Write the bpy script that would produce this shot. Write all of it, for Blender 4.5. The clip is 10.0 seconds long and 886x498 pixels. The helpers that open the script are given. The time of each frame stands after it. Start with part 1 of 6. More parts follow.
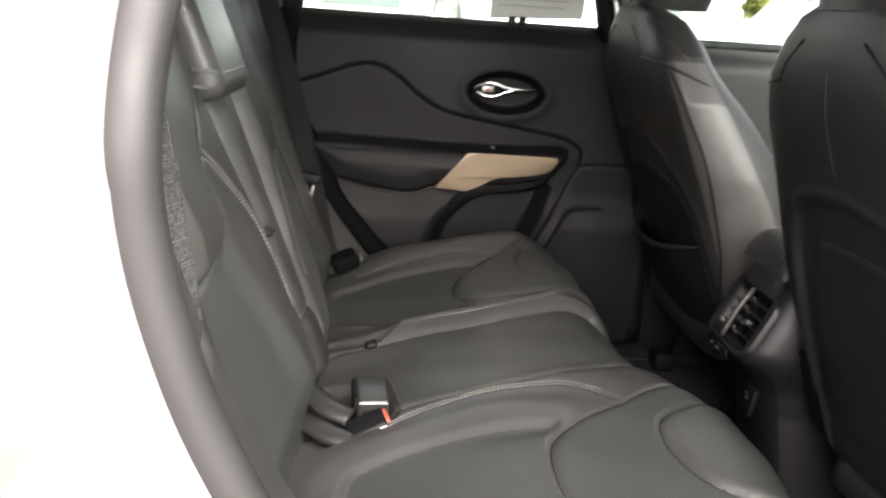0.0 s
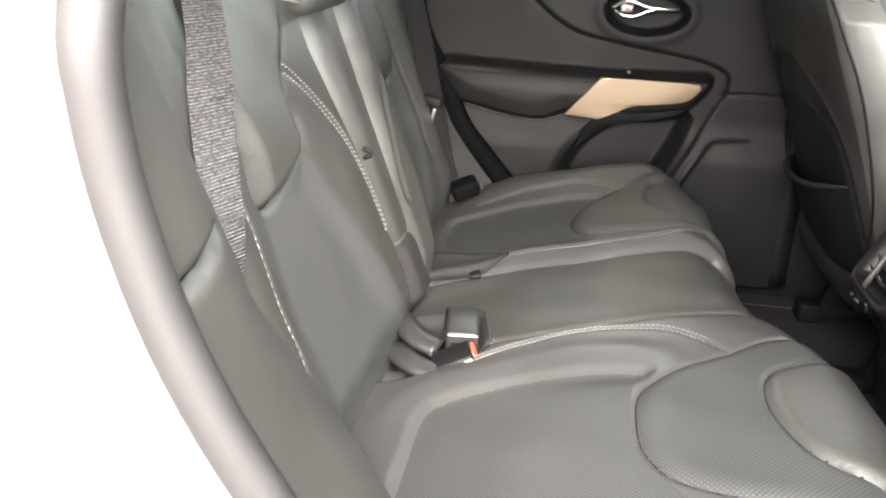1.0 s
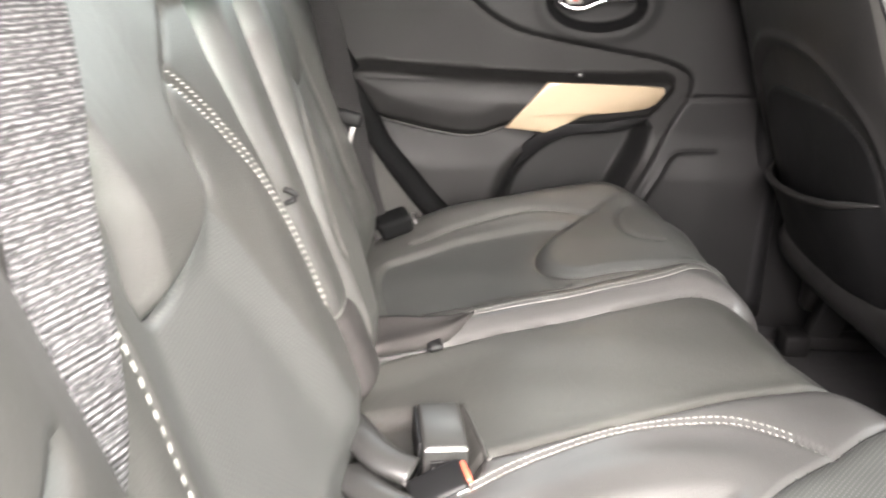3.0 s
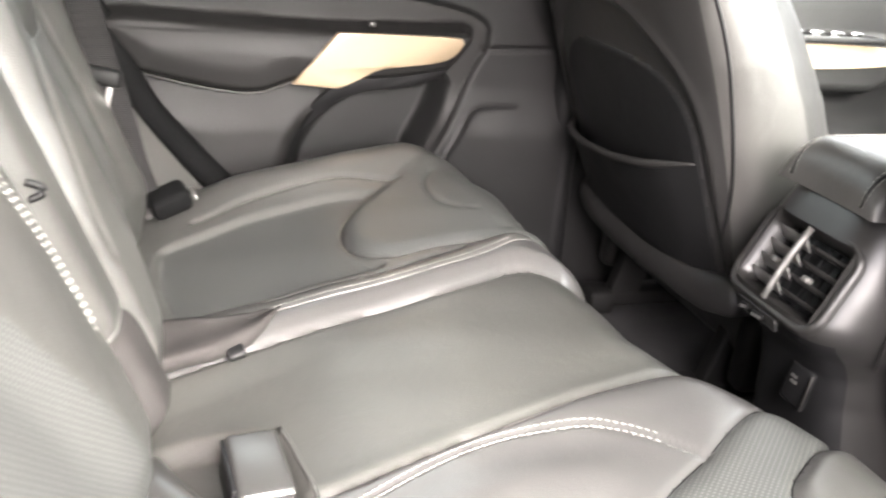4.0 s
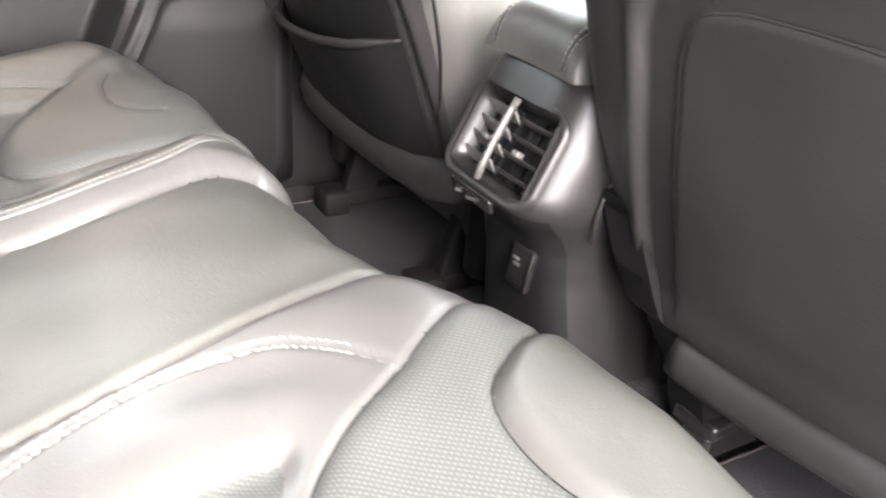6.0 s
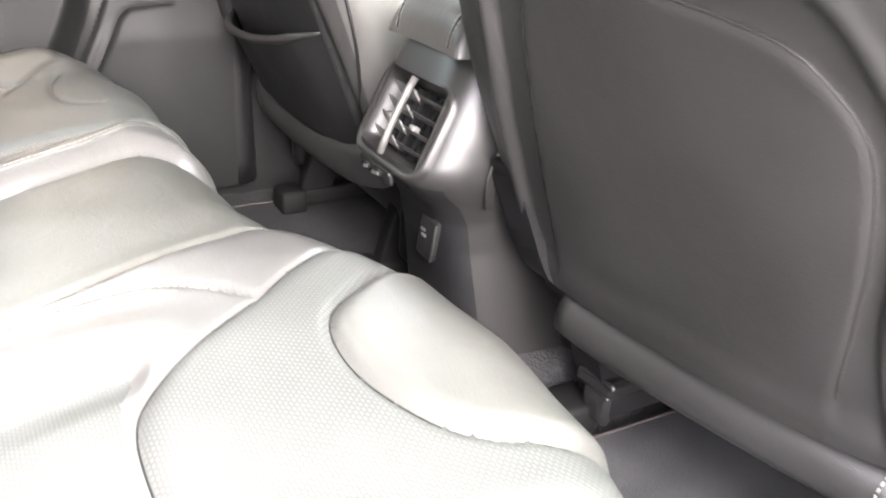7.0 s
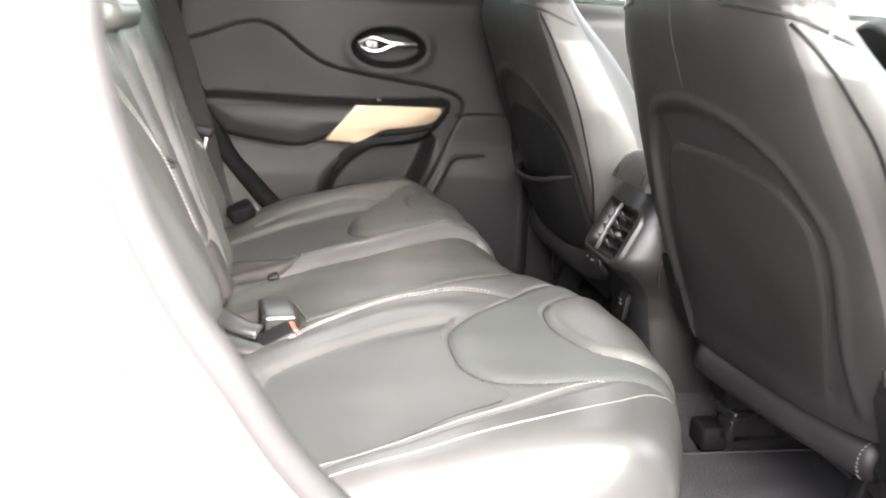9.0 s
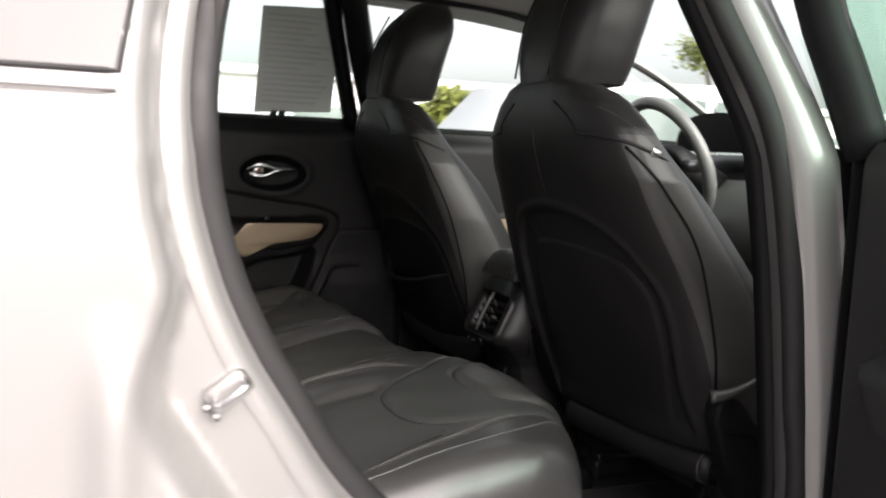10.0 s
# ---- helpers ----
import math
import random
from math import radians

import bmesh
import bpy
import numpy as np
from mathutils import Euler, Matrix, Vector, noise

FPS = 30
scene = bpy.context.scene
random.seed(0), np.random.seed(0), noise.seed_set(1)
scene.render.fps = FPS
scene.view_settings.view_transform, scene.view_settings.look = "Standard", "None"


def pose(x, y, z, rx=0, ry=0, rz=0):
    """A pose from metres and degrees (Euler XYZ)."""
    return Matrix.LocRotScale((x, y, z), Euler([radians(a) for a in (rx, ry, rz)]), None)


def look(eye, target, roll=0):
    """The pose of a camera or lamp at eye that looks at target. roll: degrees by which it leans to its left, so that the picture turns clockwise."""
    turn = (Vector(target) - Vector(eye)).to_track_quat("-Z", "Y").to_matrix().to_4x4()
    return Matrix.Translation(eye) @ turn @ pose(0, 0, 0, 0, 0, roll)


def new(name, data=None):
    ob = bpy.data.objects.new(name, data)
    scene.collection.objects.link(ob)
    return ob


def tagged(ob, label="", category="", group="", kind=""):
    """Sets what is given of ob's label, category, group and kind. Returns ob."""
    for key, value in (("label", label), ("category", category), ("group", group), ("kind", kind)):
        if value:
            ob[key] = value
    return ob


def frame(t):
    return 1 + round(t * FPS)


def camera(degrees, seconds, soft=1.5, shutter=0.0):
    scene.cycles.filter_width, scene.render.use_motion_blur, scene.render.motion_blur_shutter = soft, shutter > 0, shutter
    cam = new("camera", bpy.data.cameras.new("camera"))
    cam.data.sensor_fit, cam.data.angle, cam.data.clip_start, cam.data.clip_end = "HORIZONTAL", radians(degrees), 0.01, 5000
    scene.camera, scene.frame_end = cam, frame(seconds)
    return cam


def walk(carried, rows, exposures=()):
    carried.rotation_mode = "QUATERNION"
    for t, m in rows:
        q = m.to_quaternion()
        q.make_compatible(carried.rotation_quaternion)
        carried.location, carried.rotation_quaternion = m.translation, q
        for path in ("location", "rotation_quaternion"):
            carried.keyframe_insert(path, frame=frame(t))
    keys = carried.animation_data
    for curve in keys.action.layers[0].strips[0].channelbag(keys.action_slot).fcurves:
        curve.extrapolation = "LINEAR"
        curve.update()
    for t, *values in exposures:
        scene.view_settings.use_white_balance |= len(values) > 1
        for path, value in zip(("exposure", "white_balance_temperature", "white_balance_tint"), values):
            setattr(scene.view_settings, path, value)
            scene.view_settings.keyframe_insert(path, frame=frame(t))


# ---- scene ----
cam = camera(54.39, 10.0, soft=1.9, shutter=0.6)
PATH = [
    (0, (0.165, -0.066, 1.21), (0.262, 1.859, 0.676), 4.1),
    (0.5, (0.23, -0.027, 1.187), (0.123, 1.876, 0.584), 5.1),
    (1, (0.264, 0.003, 1.193), (-0.009, 1.853, 0.484), 3.1),
    (1.5, (0.273, 0.044, 1.182), (0.049, 1.906, 0.487), 2.9),
    (2, (0.223, 0.124, 1.154), (0.033, 1.998, 0.482), 3.5),
    (3.3, (0.101, 0.406, 1.12), (0.281, 2.28, 0.447), 3.8),
    (3.5, (0.093, 0.436, 1.116), (0.416, 2.279, 0.41), 5.1),
    (4, (0.093, 0.512, 1.109), (0.622, 2.288, 0.357), 5.4),
    (4.5, (0.124, 0.566, 1.103), (0.896, 2.243, 0.332), 8.4),
    (5, (0.155, 0.599, 1.087), (1.037, 2.188, 0.25), 8.2),
    (5.5, (0.181, 0.601, 1.076), (1.115, 2.134, 0.195), 7.0),
    (6, (0.223, 0.575, 1.06), (1.191, 2.075, 0.16), 5.8),
    (7.3, (0.31, 0.366, 1.03), (1.185, 1.963, 0.203), 2.4),
    (7.5, (0.299, 0.317, 1.041), (1.109, 1.946, 0.212), 2.0),
    (8, (0.262, 0.173, 1.083), (0.886, 1.92, 0.334), 1.1),
    (8.5, (0.226, 0.001, 1.105), (0.601, 1.868, 0.493), 3.0),
    (9, (0.148, -0.195, 1.122), (0.502, 1.701, 0.593), 3.3),
    (9.5, (0.07, -0.392, 1.125), (0.689, 1.482, 0.802), 9.6),
    (10, (-0.093, -0.455, 1.112), (0.666, 1.381, 0.886), 2.5),
]
EXPOSURES = [(t, e, np.interp(t, [0, 4.5, 5.5, 7.4, 8.5, 10], [6800, 6780, 6700, 6620, 6620, 6700]), 19) for t, e in [(0.0, 2.65), (0.5, 3.32), (1.0, 3.64), (2.0, 3.95), (3.3, 4.45), (4.5, 4.98), (5.5, 5.07), (6.2, 5.33), (7.4, 5.52), (8.0, 5.18), (8.5, 4.72), (9.1, 4.1), (9.5, 2.92), (10.0, 1.3)]]
walk(cam, [(t, look(eye, target, roll)) for t, eye, target, roll in PATH], EXPOSURES)

OPEN = 68.0   # degrees by which the rear door stands open

# ---- light ----
world = bpy.data.worlds.new("sky")
scene.world = world
world.use_nodes = True
wn = world.node_tree.nodes
sky = wn.new("ShaderNodeTexSky")
sky.sky_type = 'NISHITA'
sky.sun_disc = False
sky.sun_elevation, sky.sun_rotation = radians(36), radians(162)
sky.air_density, sky.dust_density = 1.0, 4.0
wn["Background"].inputs[1].default_value = 0.15
pale = wn.new("ShaderNodeHueSaturation")
pale.inputs["Saturation"].default_value = 0.22
world.node_tree.links.new(sky.outputs[0], pale.inputs["Color"])
world.node_tree.links.new(pale.outputs[0], wn["Background"].inputs[0])
sun = new("sun", bpy.data.lights.new("sun", "SUN"))
sun.data.energy, sun.data.angle, sun.data.color = 3.0, radians(76), (1.0, 0.965, 0.92)
sun.matrix_world = look((0, 0, 0), (-0.245, 0.768, -0.59))


# ---- materials ----
def mat(name, base, rough=0.5, metal=0.0, grain=0.0, grain_size=0.002, vary=0.12, vary_size=0.15, coat=0.0, spec=0.5, wave=None, dots=None, island=0.0, wear=True, bands=None, crease=0.0):
    m = bpy.data.materials.new(name)
    m.use_nodes = True
    n, l = m.node_tree.nodes, m.node_tree.links
    p = n["Principled BSDF"]
    p.inputs["Roughness"].default_value, p.inputs["Metallic"].default_value = rough, metal
    p.inputs["Coat Weight"].default_value, p.inputs["Coat Roughness"].default_value = coat, 0.08
    p.inputs["Specular IOR Level"].default_value = spec
    tc = n.new("ShaderNodeTexCoord")
    big = n.new("ShaderNodeTexNoise")
    big.inputs["Scale"].default_value, big.inputs["Detail"].default_value = 1 / vary_size, 5
    l.new(tc.outputs["Object"], big.inputs["Vector"])
    ramp = n.new("ShaderNodeMapRange")
    ramp.inputs[1].default_value, ramp.inputs[2].default_value = 0.3, 0.7
    ramp.inputs[3].default_value, ramp.inputs[4].default_value = 1 - vary, 1 + vary
    l.new(big.outputs["Fac"], ramp.inputs[0])
    mul = n.new("ShaderNodeVectorMath")
    mul.operation = 'SCALE'
    mul.inputs[0].default_value = base
    l.new(ramp.outputs[0], mul.inputs["Scale"])
    colour = mul.outputs[0]
    if dots:
        pitch, size, axes, tone = dots
        sx, cx = n.new("ShaderNodeSeparateXYZ"), n.new("ShaderNodeCombineXYZ")
        l.new(tc.outputs["Object"], sx.inputs[0])
        l.new(sx.outputs[axes[0]], cx.inputs[0])
        l.new(sx.outputs[axes[1]], cx.inputs[1])
        mp = n.new("ShaderNodeMapping")
        mp.inputs["Rotation"].default_value = (0, 0, radians(45))
        l.new(cx.outputs[0], mp.inputs["Vector"])
        vo = n.new("ShaderNodeTexVoronoi")
        vo.voronoi_dimensions = '2D'
        vo.inputs["Scale"].default_value, vo.inputs["Randomness"].default_value = 1 / pitch, 0.0
        l.new(mp.outputs[0], vo.inputs["Vector"])
        lt = n.new("ShaderNodeMapRange")
        lt.inputs[1].default_value, lt.inputs[2].default_value = size, size + 0.12
        lt.inputs[3].default_value, lt.inputs[4].default_value = 1, 0
        l.new(vo.outputs["Distance"], lt.inputs[0])
        mix = n.new("ShaderNodeMix")
        mix.data_type = 'RGBA'
        mix.inputs[7].default_value = (*tone, 1)
        l.new(lt.outputs[0], mix.inputs[0])
        l.new(colour, mix.inputs[6])
        colour = mix.outputs[2]
    if bands:
        wv, mix2 = n.new("ShaderNodeTexWave"), n.new("ShaderNodeMix")
        wv.bands_direction = 'Z'
        wv.inputs["Scale"].default_value, wv.inputs["Distortion"].default_value = 0.314 / bands[0], 0.6
        l.new(tc.outputs["Object"], wv.inputs["Vector"])
        mix2.data_type = 'RGBA'
        mix2.inputs[7].default_value = (*bands[1], 1)
        cut, dash, both = n.new("ShaderNodeMapping"), n.new("ShaderNodeTexNoise"), n.new("ShaderNodeMath")
        cut.inputs["Scale"].default_value = bands[2]
        dash.inputs["Scale"].default_value, dash.inputs["Detail"].default_value = 2.2, 1
        l.new(tc.outputs["Object"], cut.inputs["Vector"])
        l.new(cut.outputs[0], dash.inputs["Vector"])
        gate = n.new("ShaderNodeMapRange")
        gate.inputs[1].default_value, gate.inputs[2].default_value = 0.40, 0.56
        l.new(dash.outputs["Fac"], gate.inputs[0])
        both.operation = 'MULTIPLY'
        l.new(wv.outputs["Fac"], both.inputs[0])
        l.new(gate.outputs[0], both.inputs[1])
        l.new(both.outputs[0], mix2.inputs[0])
        l.new(colour, mix2.inputs[6])
        colour = mix2.outputs[2]
    if island:
        geo = n.new("ShaderNodeNewGeometry")
        mr = n.new("ShaderNodeMapRange")
        mr.inputs[3].default_value, mr.inputs[4].default_value = 1 - island, 1 + island
        l.new(geo.outputs["Random Per Island"], mr.inputs[0])
        m2 = n.new("ShaderNodeVectorMath")
        m2.operation = 'SCALE'
        l.new(colour, m2.inputs[0])
        l.new(mr.outputs[0], m2.inputs["Scale"])
        colour = m2.outputs[0]
    l.new(colour, p.inputs["Base Color"])
    rr = n.new("ShaderNodeMapRange")
    rr.inputs[1].default_value, rr.inputs[2].default_value = 0.3, 0.7
    rr.inputs[3].default_value, rr.inputs[4].default_value = max(0.02, rough * 0.88), min(1, rough * 1.12)
    l.new(big.outputs["Fac"], rr.inputs[0])
    if wear and rough > 0.45:
        l.new(rr.outputs[0], p.inputs["Roughness"])
    if grain:
        if wave:
            g = n.new("ShaderNodeTexWave")
            g.bands_direction = wave
            g.inputs["Scale"].default_value = 0.314 / grain_size
            g.inputs["Distortion"].default_value, g.inputs["Detail"].default_value = 1.0, 1
            out = g.outputs["Fac"]
        else:
            g = n.new("ShaderNodeTexVoronoi")
            g.inputs["Scale"].default_value = 1 / grain_size
            out = g.outputs["Distance"]
        l.new(tc.outputs["Object"], g.inputs["Vector"])
        b = n.new("ShaderNodeBump")
        b.inputs["Strength"].default_value, b.inputs["Distance"].default_value = grain, grain_size * 0.5
        l.new(out, b.inputs["Height"])
        l.new(b.outputs[0], p.inputs["Normal"])
        if crease:
            soft_noise, dent = n.new("ShaderNodeTexNoise"), n.new("ShaderNodeBump")
            soft_noise.inputs["Scale"].default_value, soft_noise.inputs["Detail"].default_value = 22, 3
            soft_noise.inputs["Distortion"].default_value = 0.6
            dent.inputs["Strength"].default_value, dent.inputs["Distance"].default_value = crease, 0.006
            l.new(tc.outputs["Object"], soft_noise.inputs["Vector"])
            l.new(soft_noise.outputs["Fac"], dent.inputs["Height"])
            l.new(dent.outputs[0], b.inputs["Normal"])
    return m


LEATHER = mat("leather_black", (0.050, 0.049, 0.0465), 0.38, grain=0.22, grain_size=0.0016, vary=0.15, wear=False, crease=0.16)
LEATHER_MID = mat("leather_middle_place", (0.0430, 0.0425, 0.0393), 0.40, grain=0.22, grain_size=0.0016, vary=0.15, wear=False, crease=0.16)
LEATHER_SHINE = mat("leather_bolster", (0.049, 0.0472, 0.0466), 0.32, grain=0.12, grain_size=0.0016, vary=0.15, spec=0.8, wear=False, crease=0.09)
LEATHER_PERF = mat("leather_perforated", (0.034, 0.0352, 0.0342), 0.50, spec=0.4, grain=0.2, grain_size=0.0016, dots=(0.0040, 0.17, "XY", (0.078, 0.077, 0.074)), wear=False)
LEATHER_PERF_BACK = mat("leather_perforated_back", (0.047, 0.048, 0.047), 0.42, grain=0.2, grain_size=0.0016, dots=(0.0046, 0.16, "YZ", (0.098, 0.096, 0.093)), wear=False)
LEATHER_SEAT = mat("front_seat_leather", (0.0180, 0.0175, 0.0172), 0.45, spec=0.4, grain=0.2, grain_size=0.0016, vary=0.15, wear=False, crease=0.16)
# back panel vinyl darkened to put the driver's side in shade
VINYL_SHADED = mat("vinyl_shaded", (0.0062, 0.0063, 0.0067), 0.55, spec=0.3, grain=0.25, grain_size=0.002, vary=0.12, crease=0.16)
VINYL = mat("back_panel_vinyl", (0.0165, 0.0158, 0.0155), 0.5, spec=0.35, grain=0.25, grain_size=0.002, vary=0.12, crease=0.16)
PLASTIC = mat("trim_plastic", (0.0083, 0.0083, 0.0085), 0.52, grain=0.3, grain_size=0.0014, vary=0.1, spec=0.22)
PLASTIC_SOFT = mat("soft_trim", (0.0100, 0.0096, 0.0096), 0.55, grain=0.3, grain_size=0.0018, vary=0.12, spec=0.22)
PLASTIC_GLOSS = mat("console_plastic", (0.0125, 0.012, 0.0117), 0.38, grain=0.06, grain_size=0.001, vary=0.1)
# trim plastic made lighter for the open door, standing in for daylight on it
PLASTIC_LIT = mat("trim_plastic_lit", (0.03, 0.029, 0.029), 0.55, grain=0.3, grain_size=0.0016, vary=0.12, spec=0.3)
BLACK = mat("black_plastic", (0.0055, 0.0055, 0.006), 0.55, vary=0.1, spec=0.25)
ANCHOR = mat("grey_anchor_plastic", (0.029, 0.0285, 0.028), 0.30, vary=0.1, wear=False)
BLACK_GLOSS = mat("black_gloss_plastic", (0.012, 0.012, 0.012), 0.22, vary=0.1, wear=False)
SEAL_DARK = mat("dark_door_seal", (0.006, 0.006, 0.006), 0.7, vary=0.1, spec=0.15)
DASH_GREY = mat("dashboard_grey", (0.11, 0.115, 0.108), 0.5, grain=0.3, grain_size=0.0016, vary=0.12)
# dark rim coloured grey so the bright reflection on it is painted in
WHEEL_LEATHER = mat("wheel_leather_sheen", (0.17, 0.172, 0.168), 0.32, grain=0.2, grain_size=0.0014, vary=0.1, wear=False)
GREY_PLASTIC = mat("pillar_trim", (0.055, 0.053, 0.051), 0.6, grain=0.3, grain_size=0.0014, vary=0.1)
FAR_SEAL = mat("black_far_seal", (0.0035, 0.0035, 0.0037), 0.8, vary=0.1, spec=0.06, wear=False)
TAUPE = mat("taupe_sleeve_fabric", (0.027, 0.0245, 0.0238), 0.85, grain=0.4, grain_size=0.0012, vary=0.2, vary_size=0.03, spec=0.2)
RUBBER = mat("door_seal_rubber", (0.0125, 0.012, 0.012), 0.64, grain=0.10, grain_size=0.0015, vary=0.12, vary_size=0.05)
GOLD = mat("champagne_trim", (0.31, 0.237, 0.160), 0.38, metal=0.4, grain=0.05, grain_size=0.001, vary=0.06)
CHROME = mat("chrome", (0.62, 0.62, 0.63), 0.13, metal=1.0, vary=0.03)
SATIN = mat("satin_silver", (0.45, 0.44, 0.43), 0.3, metal=0.9, vary=0.05)
SATIN_LIT = mat("satin_plastic_lit", (0.20, 0.193, 0.187), 0.36, metal=0.3, vary=0.08, wear=False)
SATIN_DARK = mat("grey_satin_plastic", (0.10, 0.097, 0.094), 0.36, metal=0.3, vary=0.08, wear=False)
PAINT = mat("silver_paint", (0.30, 0.293, 0.283), 0.32, metal=0.35, coat=0.6, vary=0.03, vary_size=0.5)
PAINT_WHITE = mat("white_paint", (0.75, 0.76, 0.76), 0.3, coat=0.6, vary=0.04, vary_size=0.5)
THREAD = mat("stitch_thread", (0.40, 0.388, 0.368), 0.7, vary=0.15, vary_size=0.004)
SEAM_EDGE = mat("pale_sewn_edge", (0.10, 0.097, 0.093), 0.4, vary=0.15, vary_size=0.01)
PIPING = mat("seam_piping", (0.10, 0.097, 0.093), 0.4, vary=0.1)
WEB = mat("belt_webbing", (0.028, 0.027, 0.029), 0.6, grain=0.8, grain_size=0.0030, wave='Z', bands=(0.0026, (0.155, 0.151, 0.155), (100, 100, 380)))
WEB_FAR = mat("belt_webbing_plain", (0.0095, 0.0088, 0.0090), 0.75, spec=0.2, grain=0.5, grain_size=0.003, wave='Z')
RED = mat("red_release", (0.36, 0.075, 0.045), 0.4, vary=0.1)
CARPET = mat("carpet", (0.0125, 0.0125, 0.0134), 0.95, grain=0.9, grain_size=0.004, vary=0.35, vary_size=0.02)
BINDING = mat("mat_binding", (0.036, 0.029, 0.0285), 0.8, grain=0.5, grain_size=0.002, vary=0.2)
MAT_SHADED = mat("floor_mat_shaded", (0.015, 0.015, 0.016), 0.85, grain=0.7, grain_size=0.003, vary=0.25, vary_size=0.05)
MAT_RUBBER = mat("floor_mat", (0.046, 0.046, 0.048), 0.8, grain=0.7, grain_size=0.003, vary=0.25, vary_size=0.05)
HEADLINER = mat("headliner_fabric", (0.42, 0.41, 0.38), 0.9, grain=0.4, grain_size=0.002, vary=0.06)
PAPER = mat("paper_sheet", (0.72, 0.72, 0.71), 0.7, vary=0.04)
pn = PAPER.node_tree.nodes
thin, both = pn.new("ShaderNodeBsdfTranslucent"), pn.new("ShaderNodeMixShader")
thin.inputs["Color"].default_value = (0.6, 0.59, 0.57, 1)
both.inputs[0].default_value = 0.5
PAPER.node_tree.links.new(pn["Principled BSDF"].outputs[0], both.inputs[1])
PAPER.node_tree.links.new(thin.outputs[0], both.inputs[2])
PAPER.node_tree.links.new(both.outputs[0], pn["Material Output"].inputs["Surface"])
INK = mat("print_bars", (0.5, 0.5, 0.5), 0.7, vary=0.1)
ASPHALT = mat("asphalt", (0.22, 0.217, 0.21), 0.9, grain=0.8, grain_size=0.012, vary=0.25, vary_size=0.6)
LINE = mat("lot_line_paint", (0.7, 0.7, 0.66), 0.7, vary=0.15, vary_size=0.1)
LEAF = mat("leaves", (0.16, 0.18, 0.04), 0.5, vary=0.3, vary_size=0.3, island=0.4)
BARK = mat("bark", (0.12, 0.09, 0.065), 0.9, grain=0.8, grain_size=0.02, vary=0.3)
CONCRETE = mat("render_wall", (0.70, 0.69, 0.66), 0.85, grain=0.4, grain_size=0.02, vary=0.15, vary_size=1.2)
LAMP_RED = mat("tail_lamp", (0.35, 0.02, 0.02), 0.15, vary=0.05)
TYRE = mat("tyre", (0.02, 0.02, 0.02), 0.8, vary=0.2)


def glass(name, tint, gloss=0.06):
    """A thin pane: tinted light goes straight through, a little is mirrored."""
    m = bpy.data.materials.new(name)
    m.use_nodes = True
    n, l = m.node_tree.nodes, m.node_tree.links
    clear, shine, both = n.new("ShaderNodeBsdfTransparent"), n.new("ShaderNodeBsdfGlossy"), n.new("ShaderNodeMixShader")
    clear.inputs["Color"].default_value = (*tint, 1)
    shine.inputs["Roughness"].default_value = 0.02
    both.inputs[0].default_value = gloss
    l.new(clear.outputs[0], both.inputs[1])
    l.new(shine.outputs[0], both.inputs[2])
    l.new(both.outputs[0], n["Material Output"].inputs["Surface"])
    return m


GLASS = glass("window_glass", (0.88, 0.95, 0.91))
GLASS_SCREEN = glass("windscreen_glass", (0.86, 0.95, 0.90))
GLASS_DARK = glass("tinted_glass", (0.42, 0.58, 0.50))
GLASS_PRIVACY = glass("privacy_glass", (0.16, 0.18, 0.17))


# ---- mesh tools ----
BASE_AT = {}


def thing(name, label, category, at=(0, 0, 0), group="", kind="", move=(0, 0, 0)):
    """An Empty at a thing's base; its parts are laid out round at, and the whole is then set off by move."""
    ob = new(name)
    ob.location = Vector(at) + Vector(move)
    BASE_AT[ob.name] = Vector(at)
    return tagged(ob, label, category, group, kind)


def attach(ob, parent, label=""):
    if parent is not None:
        ob.parent = parent
        ob.matrix_parent_inverse = Matrix.Translation(-BASE_AT[parent.name]) if parent.parent is None else Matrix.Identity(4)
    if label:
        ob["label"] = label
    return ob


def raw(name, verts, faces, material, parent=None, label="", smooth=True):
    me = bpy.data.meshes.new(name)
    me.from_pydata([tuple(map(float, v)) for v in verts], [], faces)
    me.materials.append(material)
    if smooth:
        me.polygons.foreach_set("use_smooth", [True] * len(me.polygons))
    me.update()
    return attach(new(name, me), parent, label)


def part(name, bm, material, parent=None, label="", smooth=True):
    bmesh.ops.recalc_face_normals(bm, faces=bm.faces)
    me = bpy.data.meshes.new(name)
    bm.to_mesh(me)
    bm.free()
    me.materials.append(material)
    if smooth:
        me.polygons.foreach_set("use_smooth", [True] * len(me.polygons))
        me.set_sharp_from_angle(angle=radians(50))
    return attach(new(name, me), parent, label)


def add_box(bm, size, m, bevel=0.004, seg=2):
    made = bmesh.ops.create_cube(bm, size=1.0)["verts"]
    bmesh.ops.scale(bm, vec=size, verts=made)
    if bevel:
        edges = list({e for v in made for e in v.link_edges})
        made = list({v for v in bmesh.ops.bevel(bm, geom=edges, offset=bevel, segments=seg, profile=0.5, affect='EDGES')["verts"]} | {v for v in made if v.is_valid})
    bmesh.ops.transform(bm, matrix=m, verts=made)
    return made


def box(name, size, m, material, parent=None, label="", bevel=0.004, seg=2):
    bm = bmesh.new()
    add_box(bm, size, m, bevel, seg)
    return part(name, bm, material, parent, label)


